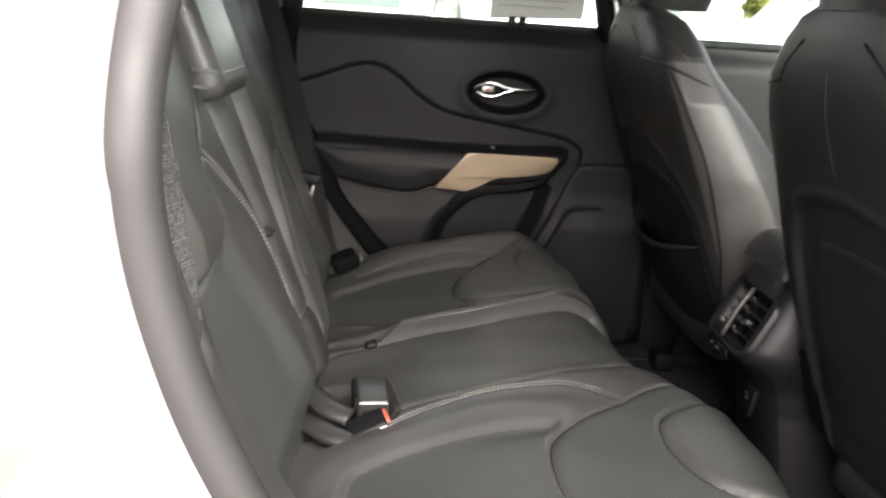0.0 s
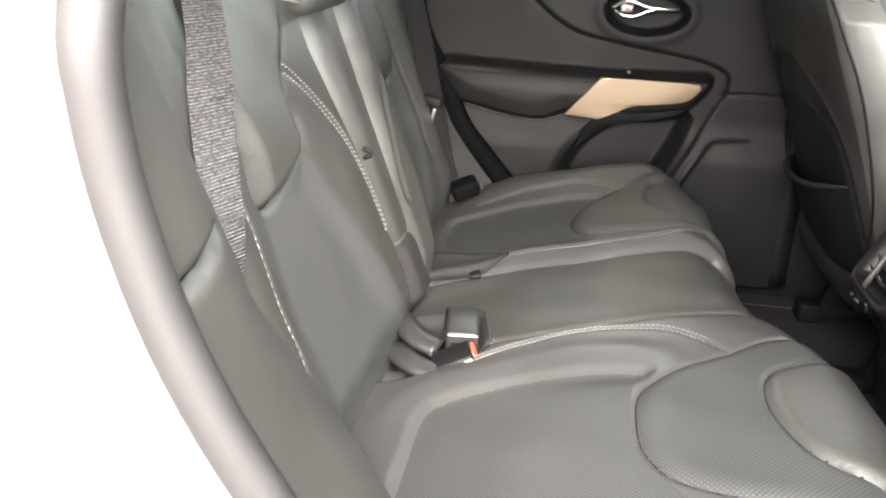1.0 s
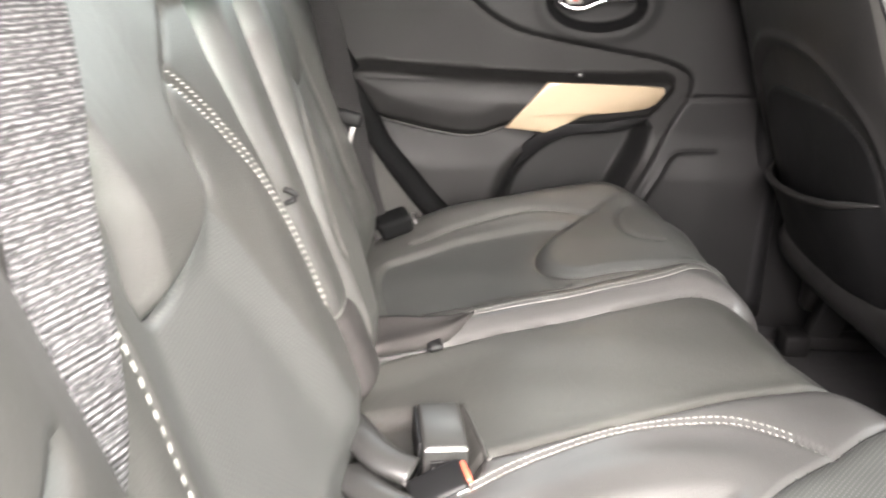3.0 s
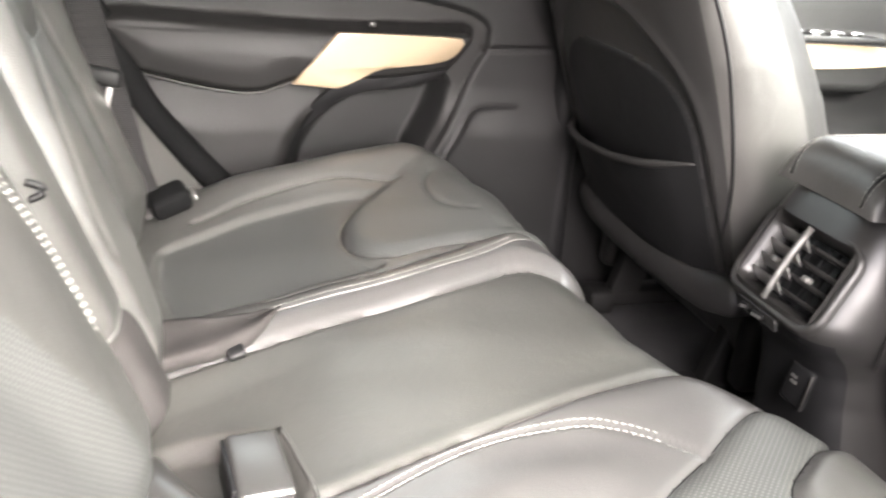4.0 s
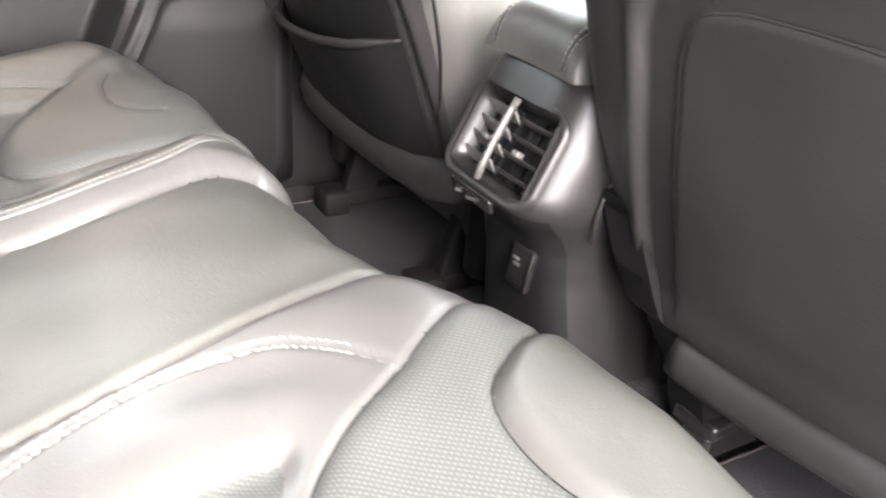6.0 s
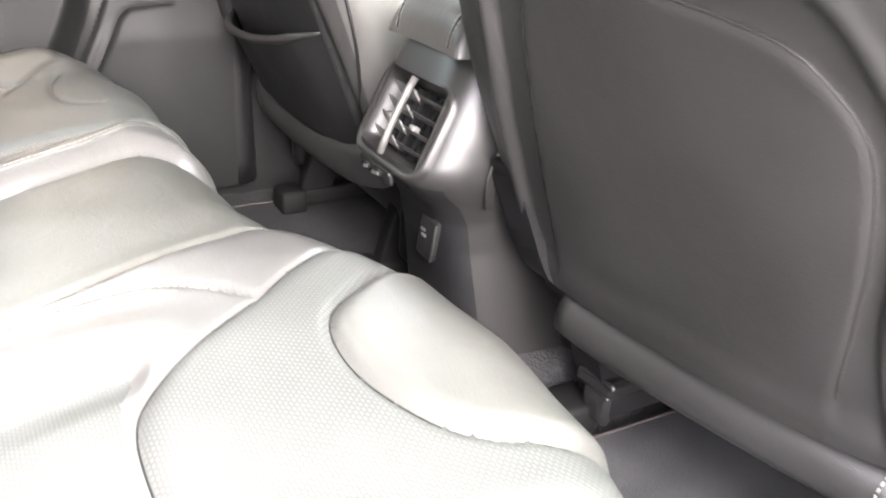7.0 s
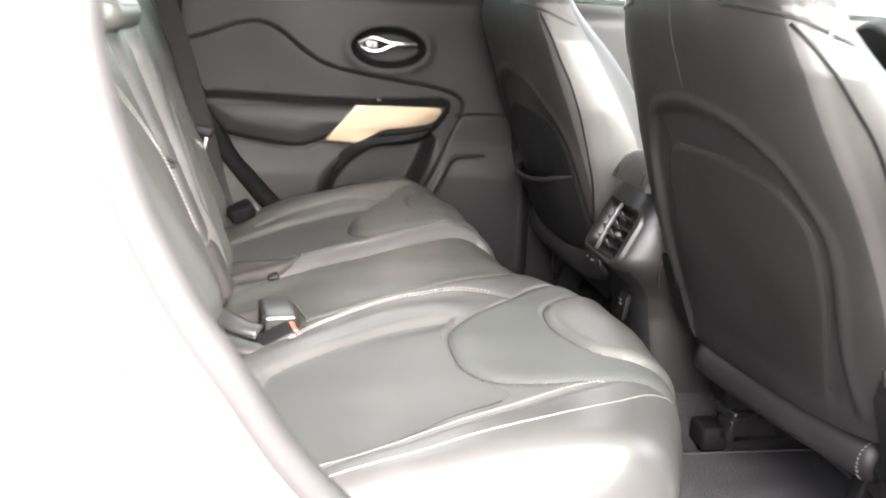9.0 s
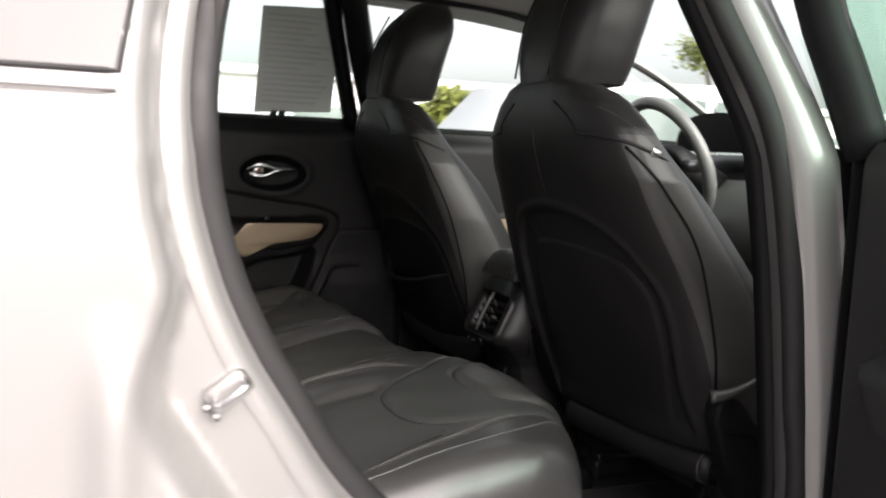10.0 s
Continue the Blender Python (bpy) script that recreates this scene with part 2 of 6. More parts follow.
def prism(name, pts, place, depth, material, parent=None, label="", bevel=0.003, seg=2):
    """An outline of 2D points, lifted by depth; place maps (u, v, w) to the world."""
    bm = bmesh.new()
    low = [bm.verts.new((u, v, 0)) for u, v in pts]
    f = bm.faces.new(low)
    up = bmesh.ops.extrude_face_region(bm, geom=[f])
    top = [v for v in up["geom"] if isinstance(v, bmesh.types.BMVert)]
    for v in top:
        v.co.z += depth
    if bevel:
        edges = [e for e in bm.edges if all(v in top for v in e.verts)]
        bmesh.ops.bevel(bm, geom=edges, offset=bevel, segments=seg, profile=0.5, affect='EDGES')
    for v in bm.verts:
        v.co = Vector(place(*v.co))
    return part(name, bm, material, parent, label)


def smooth_line(pts, step=0.01, closed=False):
    """A Catmull-Rom line through the points, at even steps."""
    p = [np.array(q, float) for q in pts]
    p = [p[-1], *p, p[0], p[1]] if closed else [2 * p[0] - p[1], *p, 2 * p[-1] - p[-2]]
    out = []
    for a, b, c, d in zip(p, p[1:], p[2:], p[3:]):
        n = max(2, int(np.linalg.norm(c - b) / step))
        for k in range(n):
            t = k / n
            out.append(0.5 * (2 * b + (c - a) * t + (2 * a - 5 * b + 4 * c - d) * t * t + (3 * b - a - 3 * c + d) * t ** 3))
    if not closed:
        out.append(p[-2])
    return np.array(out)


def tube(name, pts, radius, material, parent=None, label="", sides=10, flat=1.0, up=(0, 0, 1), closed=False, taper=None):
    """A round or flattened bar along 3D points."""
    pts = np.array(pts, float)
    n = len(pts)
    verts, faces = [], []
    for i, q in enumerate(pts):
        a, b = (pts[i - 1], pts[(i + 1) % n]) if closed else (pts[max(i - 1, 0)], pts[min(i + 1, n - 1)])
        d = Vector(b - a).normalized()
        s = d.cross(Vector(up)).normalized()
        w = s.cross(d)
        r = radius * (taper(i / max(1, n - 1)) if taper else 1)
        for k in range(sides):
            g = 2 * math.pi * k / sides
            verts.append(Vector(q) + s * (r * math.cos(g)) + w * (r * flat * math.sin(g)))
    for i in range(n if closed else n - 1):
        for k in range(sides):
            a, b = i * sides + k, i * sides + (k + 1) % sides
            c, e = ((i + 1) % n) * sides + (k + 1) % sides, ((i + 1) % n) * sides + k
            faces.append((a, b, c, e))
    if not closed:
        faces += [tuple(range(sides))[::-1], tuple((n - 1) * sides + k for k in range(sides))]
    return raw(name, verts, faces, material, parent, label)


def strip(name, pts, across, width, thick, material, parent=None, label=""):
    """A flat band (a belt) along 3D points, lying across the given directions."""
    pts = np.array(pts, float)
    verts, faces = [], []
    n = len(pts)
    for i, q in enumerate(pts):
        d = Vector(pts[min(i + 1, n - 1)] - pts[max(i - 1, 0)]).normalized()
        s = Vector(across[i] if isinstance(across, list) else across)
        s = (s - d * s.dot(d)).normalized()
        w = s.cross(d)
        for a, b in ((-1, -0.3), (-0.94, -1), (0.94, -1), (1, -0.3), (1, 0.3), (0.94, 1), (-0.94, 1), (-1, 0.3)):
            verts.append(Vector(q) + s * (a * width / 2) + w * (b * thick / 2))
    for i in range(n - 1):
        for k in range(8):
            faces.append((i * 8 + k, i * 8 + (k + 1) % 8, (i + 1) * 8 + (k + 1) % 8, (i + 1) * 8 + k))
    faces += [tuple(range(8))[::-1], tuple((n - 1) * 8 + k for k in range(8))]
    return raw(name, verts, faces, material, parent, label)


def rrect(w, h, r, n=6):
    out = []
    for cx, cy, a0 in ((w - r, h - r, 0), (-w + r, h - r, 90), (-w + r, -h + r, 180), (w - r, -h + r, 270)):
        out += [(cx + r * math.cos(radians(a0 + 90 * k / n)), cy + r * math.sin(radians(a0 + 90 * k / n))) for k in range(n + 1)]
    return out


def gap(u, v, line):
    """Distance from grid points to a 2D polyline."""
    best = np.full(u.shape, 9.0)
    for (a, b), (c, d) in zip(line, line[1:]):
        ex, ey = c - a, d - b
        t = np.clip(((u - a) * ex + (v - b) * ey) / (ex * ex + ey * ey + 1e-12), 0, 1)
        best = np.minimum(best, np.hypot(u - a - t * ex, v - b - t * ey))
    return best


def inside(u, v, ring):
    r = np.zeros(u.shape, bool)
    for (a, b), (c, d) in zip(ring, list(ring[1:]) + [ring[0]]):
        hit = ((b > v) != (d > v)) & (u < (c - a) * (v - b) / (d - b + 1e-12) + a)
        r ^= hit
    return r


def signed(u, v, ring):
    """Positive inside the ring."""
    d = gap(u, v, list(ring) + [ring[0]])
    return np.where(inside(u, v, ring), d, -d)


def step(a, b, x):
    t = np.clip((x - a) / (b - a), 0, 1)
    return t * t * (3 - 2 * t)


def groove(u, v, line, width, depth):
    return -depth * np.exp(-(gap(u, v, line) / width) ** 2)


def sheet(us, vs, place, zones, parent, keep=None, snap=(), span=1.0):
    """A grid surface cut into parts. place(U, V) gives X, Y, Z; zones: (name, mask, material, label), the first that holds.
    snap: signed distances whose zero lines the grid is drawn onto; span: metres for one unit of V."""
    U, V = np.meshgrid(us, vs, indexing="ij")
    for fn in snap:
        s = fn(U, V)
        e = 1e-4
        gu, gv = (fn(U + e, V) - s) / e, (fn(U, V + e / span) - s) / e
        g2 = gu ** 2 + gv ** 2 + 1e-6
        du, dv = np.gradient(U, axis=0), np.gradient(V, axis=1)
        mu, mv = -s * gu / g2, -s * gv / g2 / span
        near = (np.abs(mu) <= 0.5 * np.abs(du)) & (np.abs(mv) <= 0.5 * np.abs(dv)) & (g2 > 0.3) & (g2 < 3)
        near[[0, -1], :] = False
        near[:, [0, -1]] = False
        U, V = np.where(near, U + mu, U), np.where(near, V + mv, V)
    X, Y, Z = place(U, V)
    P = np.stack([X, Y, Z], -1).reshape(-1, 3)
    nv = len(vs)
    uc, vc = ((a[:-1, :-1] + a[1:, 1:] + a[1:, :-1] + a[:-1, 1:]) / 4 for a in (U, V))
    free = np.ones(uc.shape, bool) if keep is None else keep(uc, vc)
    made = []
    for name, mask, material, label in zones:
        sel = free & (mask(uc, vc) if mask else True)
        free = free & ~sel
        ii, jj = np.nonzero(sel)
        if not len(ii):
            continue
        quad = np.stack([ii * nv + jj, (ii + 1) * nv + jj, (ii + 1) * nv + jj + 1, ii * nv + jj + 1], 1)
        used, idx = np.unique(quad, return_inverse=True)
        made.append(raw(name, P[used], idx.reshape(-1, 4).tolist(), material, parent, label))
    return made


def stitches(name, line, parent, length=0.0045, space=0.0066, width=0.00055, lift=(0, 0, 0.001), label="pale thread stitching", slant=0.0):
    """A row of short raised threads along a 3D line, as one part."""
    line = np.array(line, float)
    seg = np.linalg.norm(np.diff(line, axis=0), axis=1)
    s = np.r_[0, np.cumsum(seg)]
    verts, faces = [], []
    for a in np.arange(0, s[-1] - length, space):
        p, q = (np.array([np.interp(x, s, line[:, k]) for k in range(3)]) + lift for x in (a, a + length))
        mid, half = (p + q) / 2, Vector(q - p) / 2
        half = Matrix.Rotation(radians(slant), 3, Vector(lift).normalized()) @ half
        p, q = mid - np.array(half), mid + np.array(half)
        d = Vector(q - p).normalized()
        w = d.cross(Vector(lift).normalized())
        h = Vector(lift).normalized() * width
        b = len(verts)
        p, q = Vector(p), Vector(q)
        verts += [p - w * width / 2, p + w * width / 2, q + w * width / 2, q - w * width / 2]
        verts += [v + h * 0.6 + d * e for v, e in zip(verts[b:b + 4], (width / 2, width / 2, -width / 2, -width / 2))]
        faces += [(b, b + 1, b + 5, b + 4), (b + 1, b + 2, b + 6, b + 5), (b + 2, b + 3, b + 7, b + 6), (b + 3, b, b + 4, b + 7), (b + 4, b + 5, b + 6, b + 7)]
    ob = raw(name, verts, faces, THREAD, parent, label)
    return tagged(ob, kind="stuff")


# ---- ground and the surroundings ----
bm = bmesh.new()
bmesh.ops.create_grid(bm, x_segments=40, y_segments=40, size=600)
ground = part("ground", bm, ASPHALT)
tagged(ground, "grey asphalt of an open car park", "ground", kind="structure")
for k in range(7):
    ln = box("lot_line", (0.1, 4.8, 0.006), pose(-6.5 + 2.6 * k, 6.6, 0.005), LINE, bevel=0)
    tagged(ln, "white painted bay line on the asphalt", "road marking", kind="structure")


# ---- rear bench cushions ----
def line2(*pts):
    return [tuple(p) for p in smooth_line([(*p, 0) for p in pts], 0.01)[:, :2]]


SPLIT = line2((-0.06, 1.405), (0.1, 1.412), (0.242, 1.414), (0.30, 1.416), (0.352, 1.424), (0.43, 1.447), (0.511, 1.485), (0.62, 1.50), (0.95, 1.50))
SPLIT_U, SPLIT_Y = np.array([p[0] for p in SPLIT]), np.array([p[1] for p in SPLIT])


def split_y(u):
    return np.interp(u, SPLIT_U, SPLIT_Y)


BASE_U = np.array([-0.08, 0.0, 0.13, 0.28, 0.40, 0.47, 0.52, 0.60])
BASE_Z = np.array([0.575, 0.597, 0.630, 0.668, 0.692, 0.702, 0.704, 0.700])
fine_u = np.linspace(-0.08, 0.60, 120)
fine_z = np.convolve(np.pad(np.interp(fine_u, BASE_U, BASE_Z), 12, mode="edge"), np.ones(25) / 25, "valid")


def rolled(u, front, radius, h):
    """The cushion's profile: the top, then round the front edge and down; h stands along the normal."""
    uc = front - radius
    a = np.clip((u - uc) / radius, 0, math.pi / 2)
    down = np.clip(u - uc - radius * math.pi / 2, 0, 1)
    x = np.minimum(u, uc) + radius * np.sin(a) - 0.16 * down
    z = np.interp(np.minimum(u, uc), fine_u, fine_z) - radius * (1 - np.cos(a)) - down
    return x + h * np.sin(a), z + h * np.cos(a)


# the wide cushion with the middle place
N_D = line2((0.02, 1.075), (0.192, 1.092), (0.241, 1.102), (0.324, 1.117), (0.40, 1.131), (0.446, 1.138), (0.487, 1.147), (0.528, 1.153), (0.62, 1.150), (0.9, 1.145))
N_E = line2((0.155, 1.035), (0.205, 1.062), (0.277, 1.087), (0.34, 1.098), (0.403, 1.093), (0.434, 1.077), (0.459, 1.053), (0.484, 1.020))
N_C = line2((0.02, 1.352), (0.189, 1.372), (0.263, 1.379), (0.344, 1.387), (0.406, 1.402), (0.441, 1.412), (0.469, 1.41), (0.501, 1.398), (0.56, 1.385), (0.9, 1.38))
N_INSERT = line2((0.118, 0.70), (0.116, 0.80), (0.118, 0.910), (0.142, 0.944), (0.222, 0.974), (0.293, 0.986), (0.345, 0.988), (0.378, 0.980)) + line2((0.374, 0.962), (0.365, 0.940), (0.360, 0.90), (0.360, 0.83), (0.368, 0.787), (0.386, 0.75), (0.402, 0.730), (0.408, 0.712), (0.394, 0.696), (0.323, 0.676), (0.22, 0.652), (0.14, 0.655))
N_PATCH = line2((0.90, 1.075), (0.66, 1.09), (0.589, 1.083), (0.53, 1.05), (0.485, 1.018), (0.43, 0.983), (0.383, 0.940), (0.367, 0.90), (0.366, 0.83), (0.374, 0.79), (0.392, 0.755), (0.425, 0.735), (0.47, 0.722), (0.54, 0.722), (0.62, 0.715), (0.9, 0.70))
N_TONGUE = line2((0.90, 1.00), (0.66, 1.03), (0.60, 1.018), (0.55, 0.985), (0.52, 0.956), (0.508, 0.915), (0.512, 0.86), (0.535, 0.805), (0.58, 0.775), (0.64, 0.765), (0.9, 0.765))
N_OUT = line2((0.05, 0.612), (0.219, 0.636), (0.329, 0.656), (0.445, 0.690), (0.53, 0.715))
N_RIM = line2((0.05, 0.59), (0.22, 0.604), (0.36, 0.622), (0.50, 0.655), (0.58, 0.69), (0.63, 0.715))
N_SIDE = [(-0.1, 0.505), (0.45, 0.505), (0.60, 0.515), (0.72, 0.56), (0.8, 0.62)]


N_POCKET = line2((-0.08, 1.25), (0.02, 1.245), (0.10, 1.230), (0.145, 1.214), (0.158, 1.185), (0.166, 1.14), (0.173, 1.10), (0.176, 1.068), (0.160, 1.045), (0.12, 1.025), (0.05, 1.005), (-0.08, 1.0))


def near_front(y):
    return np.interp(y, [0.44, 0.55, 0.62, 0.70, 0.78, 0.90, 1.02, 1.10, 1.16, 1.25, 1.35, 1.42, 1.50], [0.51, 0.555, 0.592, 0.628, 0.644, 0.648, 0.638, 0.612, 0.580, 0.556, 0.550, 0.544, 0.538])


def near_cushion_at(u, v):
    y = 0.43 + v * (split_y(u) - 0.004 - 0.43)
    s_in, s_pa, s_to = signed(u, y, N_INSERT), signed(u, y, N_PATCH), signed(u, y, N_TONGUE)
    h = -0.009 * step(-0.018, 0.004, s_in) * step(0.004, -0.010, s_pa) * (1 - step(0.26, 0.345, u) * step(0.985, 0.94, y)) + 0.006 * np.exp(-((s_in + 0.050) / 0.032) ** 2) * step(0.46, 0.36, u) * step(0.8, 0.9, y) + 0.003 * step(0, 0.020, s_pa) + 0.006 * step(0, 0.016, s_to)
    h += 0.010 * step(0.38, 0.54, u) * step(1.165, 1.06, y) * step(0.66, 0.95, y)      # the front edge swells
    h += groove(u, y, N_D, 0.006, 0.008) + groove(u, y, N_E, 0.003, 0.0045)
    h += -0.003 * np.exp(-(s_pa / 0.003) ** 2) - 0.005 * np.exp(-(s_to / 0.004) ** 2)
    h += groove(u, y, N_OUT, 0.005, 0.005)
    dy = y - np.interp(u, [p[0] for p in N_D], [p[1] for p in N_D])
    h += 0.005 * np.exp(-((dy + 0.02) / 0.03) ** 2)                      # the rolled band beside the middle place
    cy = y - np.interp(u, [p[0] for p in N_C], [p[1] for p in N_C])
    h += 0.016 * step(-0.004, 0.034, cy) + groove(u, y, N_C, 0.006, 0.006)   # rise to the joint of the two cushions
    mid = step(0.0, 0.08, dy) * step(0.0, 0.08, -cy)
    h += 0.002 * mid - 0.014 * step(0.25, 0.0, u) * mid
    h += 0.010 * np.exp(-((y - 0.60) / 0.06) ** 2) * step(0.62, 0.3, u)
    h -= 0.020 * step(-0.002, 0.014, signed(u, y, N_POCKET))                # the buckles' pocket
    h += 0.0012 * np.sin(37 * u + 21 * y) * np.sin(29 * y - 13 * u)
    x, z = rolled(u, near_front(y), 0.075, h)
    side = np.clip(0.60 - y, 0, 1)                                        # outboard edge rolls down
    r = 0.06
    b = np.clip(side / r, 0, math.pi / 2)
    low = np.clip(side - r * math.pi / 2, 0, 1)
    yy = np.where(side > 0, 0.60 - r * np.sin(b) + 0.1 * low, y)
    z = z - np.where(side > 0, r * (1 - np.cos(b)) + low * 2.6, 0)
    z = z - 0.004 * np.exp(-(gap(u, y, N_SIDE) / 0.004) ** 2)
    return x, yy, np.maximum(z, 0.44)


bench = thing("rear_seat_cushion", "wide black leather rear bench cushion with perforated panels and pale stitching", "seat cushion", (0.3, 1.0, 0.44), group="rear bench")
gu, gv = np.r_[np.arange(-0.06, 0.72, 0.0042), np.arange(0.72, 0.93, 0.012)], np.linspace(0, 1, 236)


def nv_y(u, v):
    return 0.43 + v * (split_y(u) - 0.004 - 0.43)


sheet(gu, gv, near_cushion_at, [
    ("front_tongue", lambda u, v: signed(u, nv_y(u, v), N_TONGUE) > 0, LEATHER, "smooth raised leather tongue"),
    ("front_panel", lambda u, v: signed(u, nv_y(u, v), N_PATCH) > 0, LEATHER_PERF, "perforated padded front panel"),
    ("insert_panel", lambda u, v: signed(u, nv_y(u, v), N_INSERT) > 0, LEATHER_PERF, "sunken perforated insert"),
    ("middle_panel", lambda u, v: (nv_y(u, v) > np.interp(u, [p[0] for p in N_D], [p[1] for p in N_D])) & (nv_y(u, v) < np.interp(u, [p[0] for p in N_C], [p[1] for p in N_C])), LEATHER_MID, "smooth middle place"),
    ("bolster", None, LEATHER_SHINE, "shiny leather bolster"),
], bench, snap=[lambda u, v, r=r: signed(u, nv_y(u, v), r) for r in (N_TONGUE, N_PATCH, N_INSERT)], span=0.98)


def on(fn, line, inv):
    out = []
    for u, y in line:
        x, yy, z = fn(np.array([[u]]), np.array([[inv(u, y)]]))
        out.append((x[0, 0], yy[0, 0], z[0, 0]))
    return out


def near_v(u, y):
    return (y - 0.43) / (float(split_y(u)) - 0.004 - 0.43)


def shift(line, d):
    p = np.array(line)
    t = np.gradient(p, axis=0)
    t /= np.linalg.norm(t, axis=1)[:, None] + 1e-9
    return [tuple(q) for q in p + d * np.stack([-t[:, 1], t[:, 0]], 1)]


for d in (-0.0045, 0.0045):
    stitches("stitching", on(near_cushion_at, [p for p in shift(N_E, d) if p[0] < 0.465], near_v), bench, length=0.0048, space=0.0070, width=0.0008, slant=-18)
stitches("stitching", on(near_cushion_at, shift(N_OUT, 0.006), near_v), bench)
tube("piping", on(near_cushion_at, N_E, near_v), 0.0014, PIPING, bench, sides=6)
tube("piping", on(near_cushion_at, N_RIM, near_v), 0.0013, PIPING, bench, sides=6)
tube("piping", on(near_cushion_at, [p for p in N_D if 0.34 < p[0] < 0.6], near_v), 0.0018, PIPING, bench, sides=6)
tube("side_piping", on(near_cushion_at, [p for p in smooth_line([(*q, 0) for q in N_SIDE], 0.02)[:, :2]], near_v), 0.002, BLACK, bench, sides=6)

tube("pocket_lip", [(x, y, z + 0.001) for x, y, z in on(near_cushion_at, [(u + 0.004, y) for u, y in N_POCKET if u > 0.145 and y > 1.075], near_v)], 0.0024, LEATHER, bench, "folded leather lip of the buckle pocket", sides=8)
for ring in (N_PATCH, N_TONGUE):
    tube("seam", on(near_cushion_at, [p for p in ring if p[0] < 0.70], near_v), 0.0010, BLACK, bench, "tucked seam", sides=6)
for run in ([p for p in N_INSERT if p[1] < 0.70],):
    tube("seam", on(near_cushion_at, run, near_v), 0.0012, BLACK, bench, "tucked seam", sides=6)

# the narrow cushion beyond the joint
F_INSERT = line2((0.056, 1.49), (0.035, 1.60), (0.034, 1.70), (0.065, 1.728), (0.17, 1.755), (0.27, 1.760), (0.330, 1.750)) + line2((0.305, 1.712), (0.274, 1.650), (0.271, 1.585), (0.283, 1.535)) + [(0.30, 1.500), (0.15, 1.485)]
F_PATCH = line2((0.9, 1.83), (0.50, 1.845), (0.43, 1.828), (0.385, 1.794), (0.318, 1.722), (0.282, 1.660), (0.274, 1.605), (0.281, 1.562), (0.302, 1.528), (0.335, 1.513), (0.38, 1.517), (0.43, 1.516), (0.48, 1.507), (0.54, 1.507), (0.9, 1.52))
F_ARC = line2((0.436, 1.778), (0.422, 1.750), (0.417, 1.714), (0.419, 1.680), (0.429, 1.648), (0.447, 1.627), (0.466, 1.617))
F_IN = line2((0.16, 1.460), (0.195, 1.462), (0.249, 1.466), (0.306, 1.474), (0.367, 1.486), (0.41, 1.498))
F_OUT = line2((0.075, 1.785), (0.163, 1.806), (0.258, 1.815), (0.325, 1.803), (0.385, 1.775))


def far_y(u, v):
    return split_y(u) + 0.003 + v * (2.0 - split_y(u))


def far_v(u, y):
    return (y - float(split_y(u)) - 0.003) / (2.0 - float(split_y(u)))


def far_front(y):
    return np.interp(y, [1.40, 1.47, 1.52, 1.60, 1.70, 1.80, 1.90, 2.02], [0.538, 0.540, 0.544, 0.548, 0.546, 0.524, 0.468, 0.40])


def far_cushion_at(u, v):
    y = far_y(u, v)
    s_in, s_pa = signed(u, y, F_INSERT), signed(u, y, F_PATCH)
    h = -0.009 * step(-0.016, 0.004, s_in) + 0.006 * step(0.0, 0.024, s_pa)
    h += -0.004 * np.exp(-(s_pa / 0.0035) ** 2) * step(1.78, 1.66, y) + groove(u, y, F_ARC, 0.004, 0.0035)
    h += 0.002 * step(0.0, 0.012, u - 0.422 - 2.2 * (y - 1.70) ** 2) * step(0.10, 0.02, np.abs(y - 1.70))
    h += groove(u, y, F_IN, 0.005, 0.005) + groove(u, y, F_OUT, 0.005, 0.006)
    e = y - split_y(u)
    h += 0.014 - 0.003 * np.exp(-(e / 0.006) ** 2) - 0.014 * step(0.018, 0.07, e)
    h += 0.034 * np.exp(-((y - 1.865) / 0.068) ** 2) * step(-0.02, 0.15, u) * step(0.60, 0.40, u) - 0.06 * step(1.88, 2.0, y)
    h += 0.0012 * np.sin(37 * u + 21 * y) * np.sin(29 * y - 13 * u)
    x, z = rolled(u, far_front(y), 0.075, h)
    return x, y, np.maximum(z, 0.44)


bench2 = thing("rear_seat_cushion", "narrow black leather rear bench cushion with perforated panels and pale stitching", "seat cushion", (0.3, 1.7, 0.44), group="rear bench")
sheet(gu, np.linspace(0, 1, 140), far_cushion_at, [
    ("front_panel", lambda u, v: signed(u, far_y(u, v), F_PATCH) > 0, LEATHER_PERF, "perforated padded front panel"),
    ("insert_panel", lambda u, v: signed(u, far_y(u, v), F_INSERT) > 0, LEATHER_PERF, "sunken perforated insert"),
    ("bolster", None, LEATHER, "leather bolster"),
], bench2, snap=[lambda u, v, r=r: signed(u, far_y(u, v), r) for r in (F_PATCH, F_INSERT)], span=0.56)
stitches("stitching", on(far_cushion_at, F_IN, far_v), bench2)
stitches("stitching", on(far_cushion_at, F_OUT, far_v), bench2)
stitches("stitching", on(far_cushion_at, [(u, y + 0.012) for u, y in SPLIT if 0.16 < u < 0.47], far_v), bench2, width=0.0006)
tube("piping", [(x, y, z + 0.001) for x, y, z in on(far_cushion_at, [(u, y + 0.004) for u, y in SPLIT if 0.15 < u < 0.525], far_v)], 0.0015, SEAM_EDGE, bench2, "pale sewn edge", sides=6)
tube("seam", on(far_cushion_at, [p for p in F_PATCH if p[0] < 0.52 and p[1] < 1.66], far_v), 0.0010, BLACK, bench2, "tucked seam", sides=6)
tube("seam", on(far_cushion_at, F_ARC, far_v), 0.0011, BLACK, bench2, "short curved seam", sides=6)

# ---- rear backrests ----
LEAN = 0.384


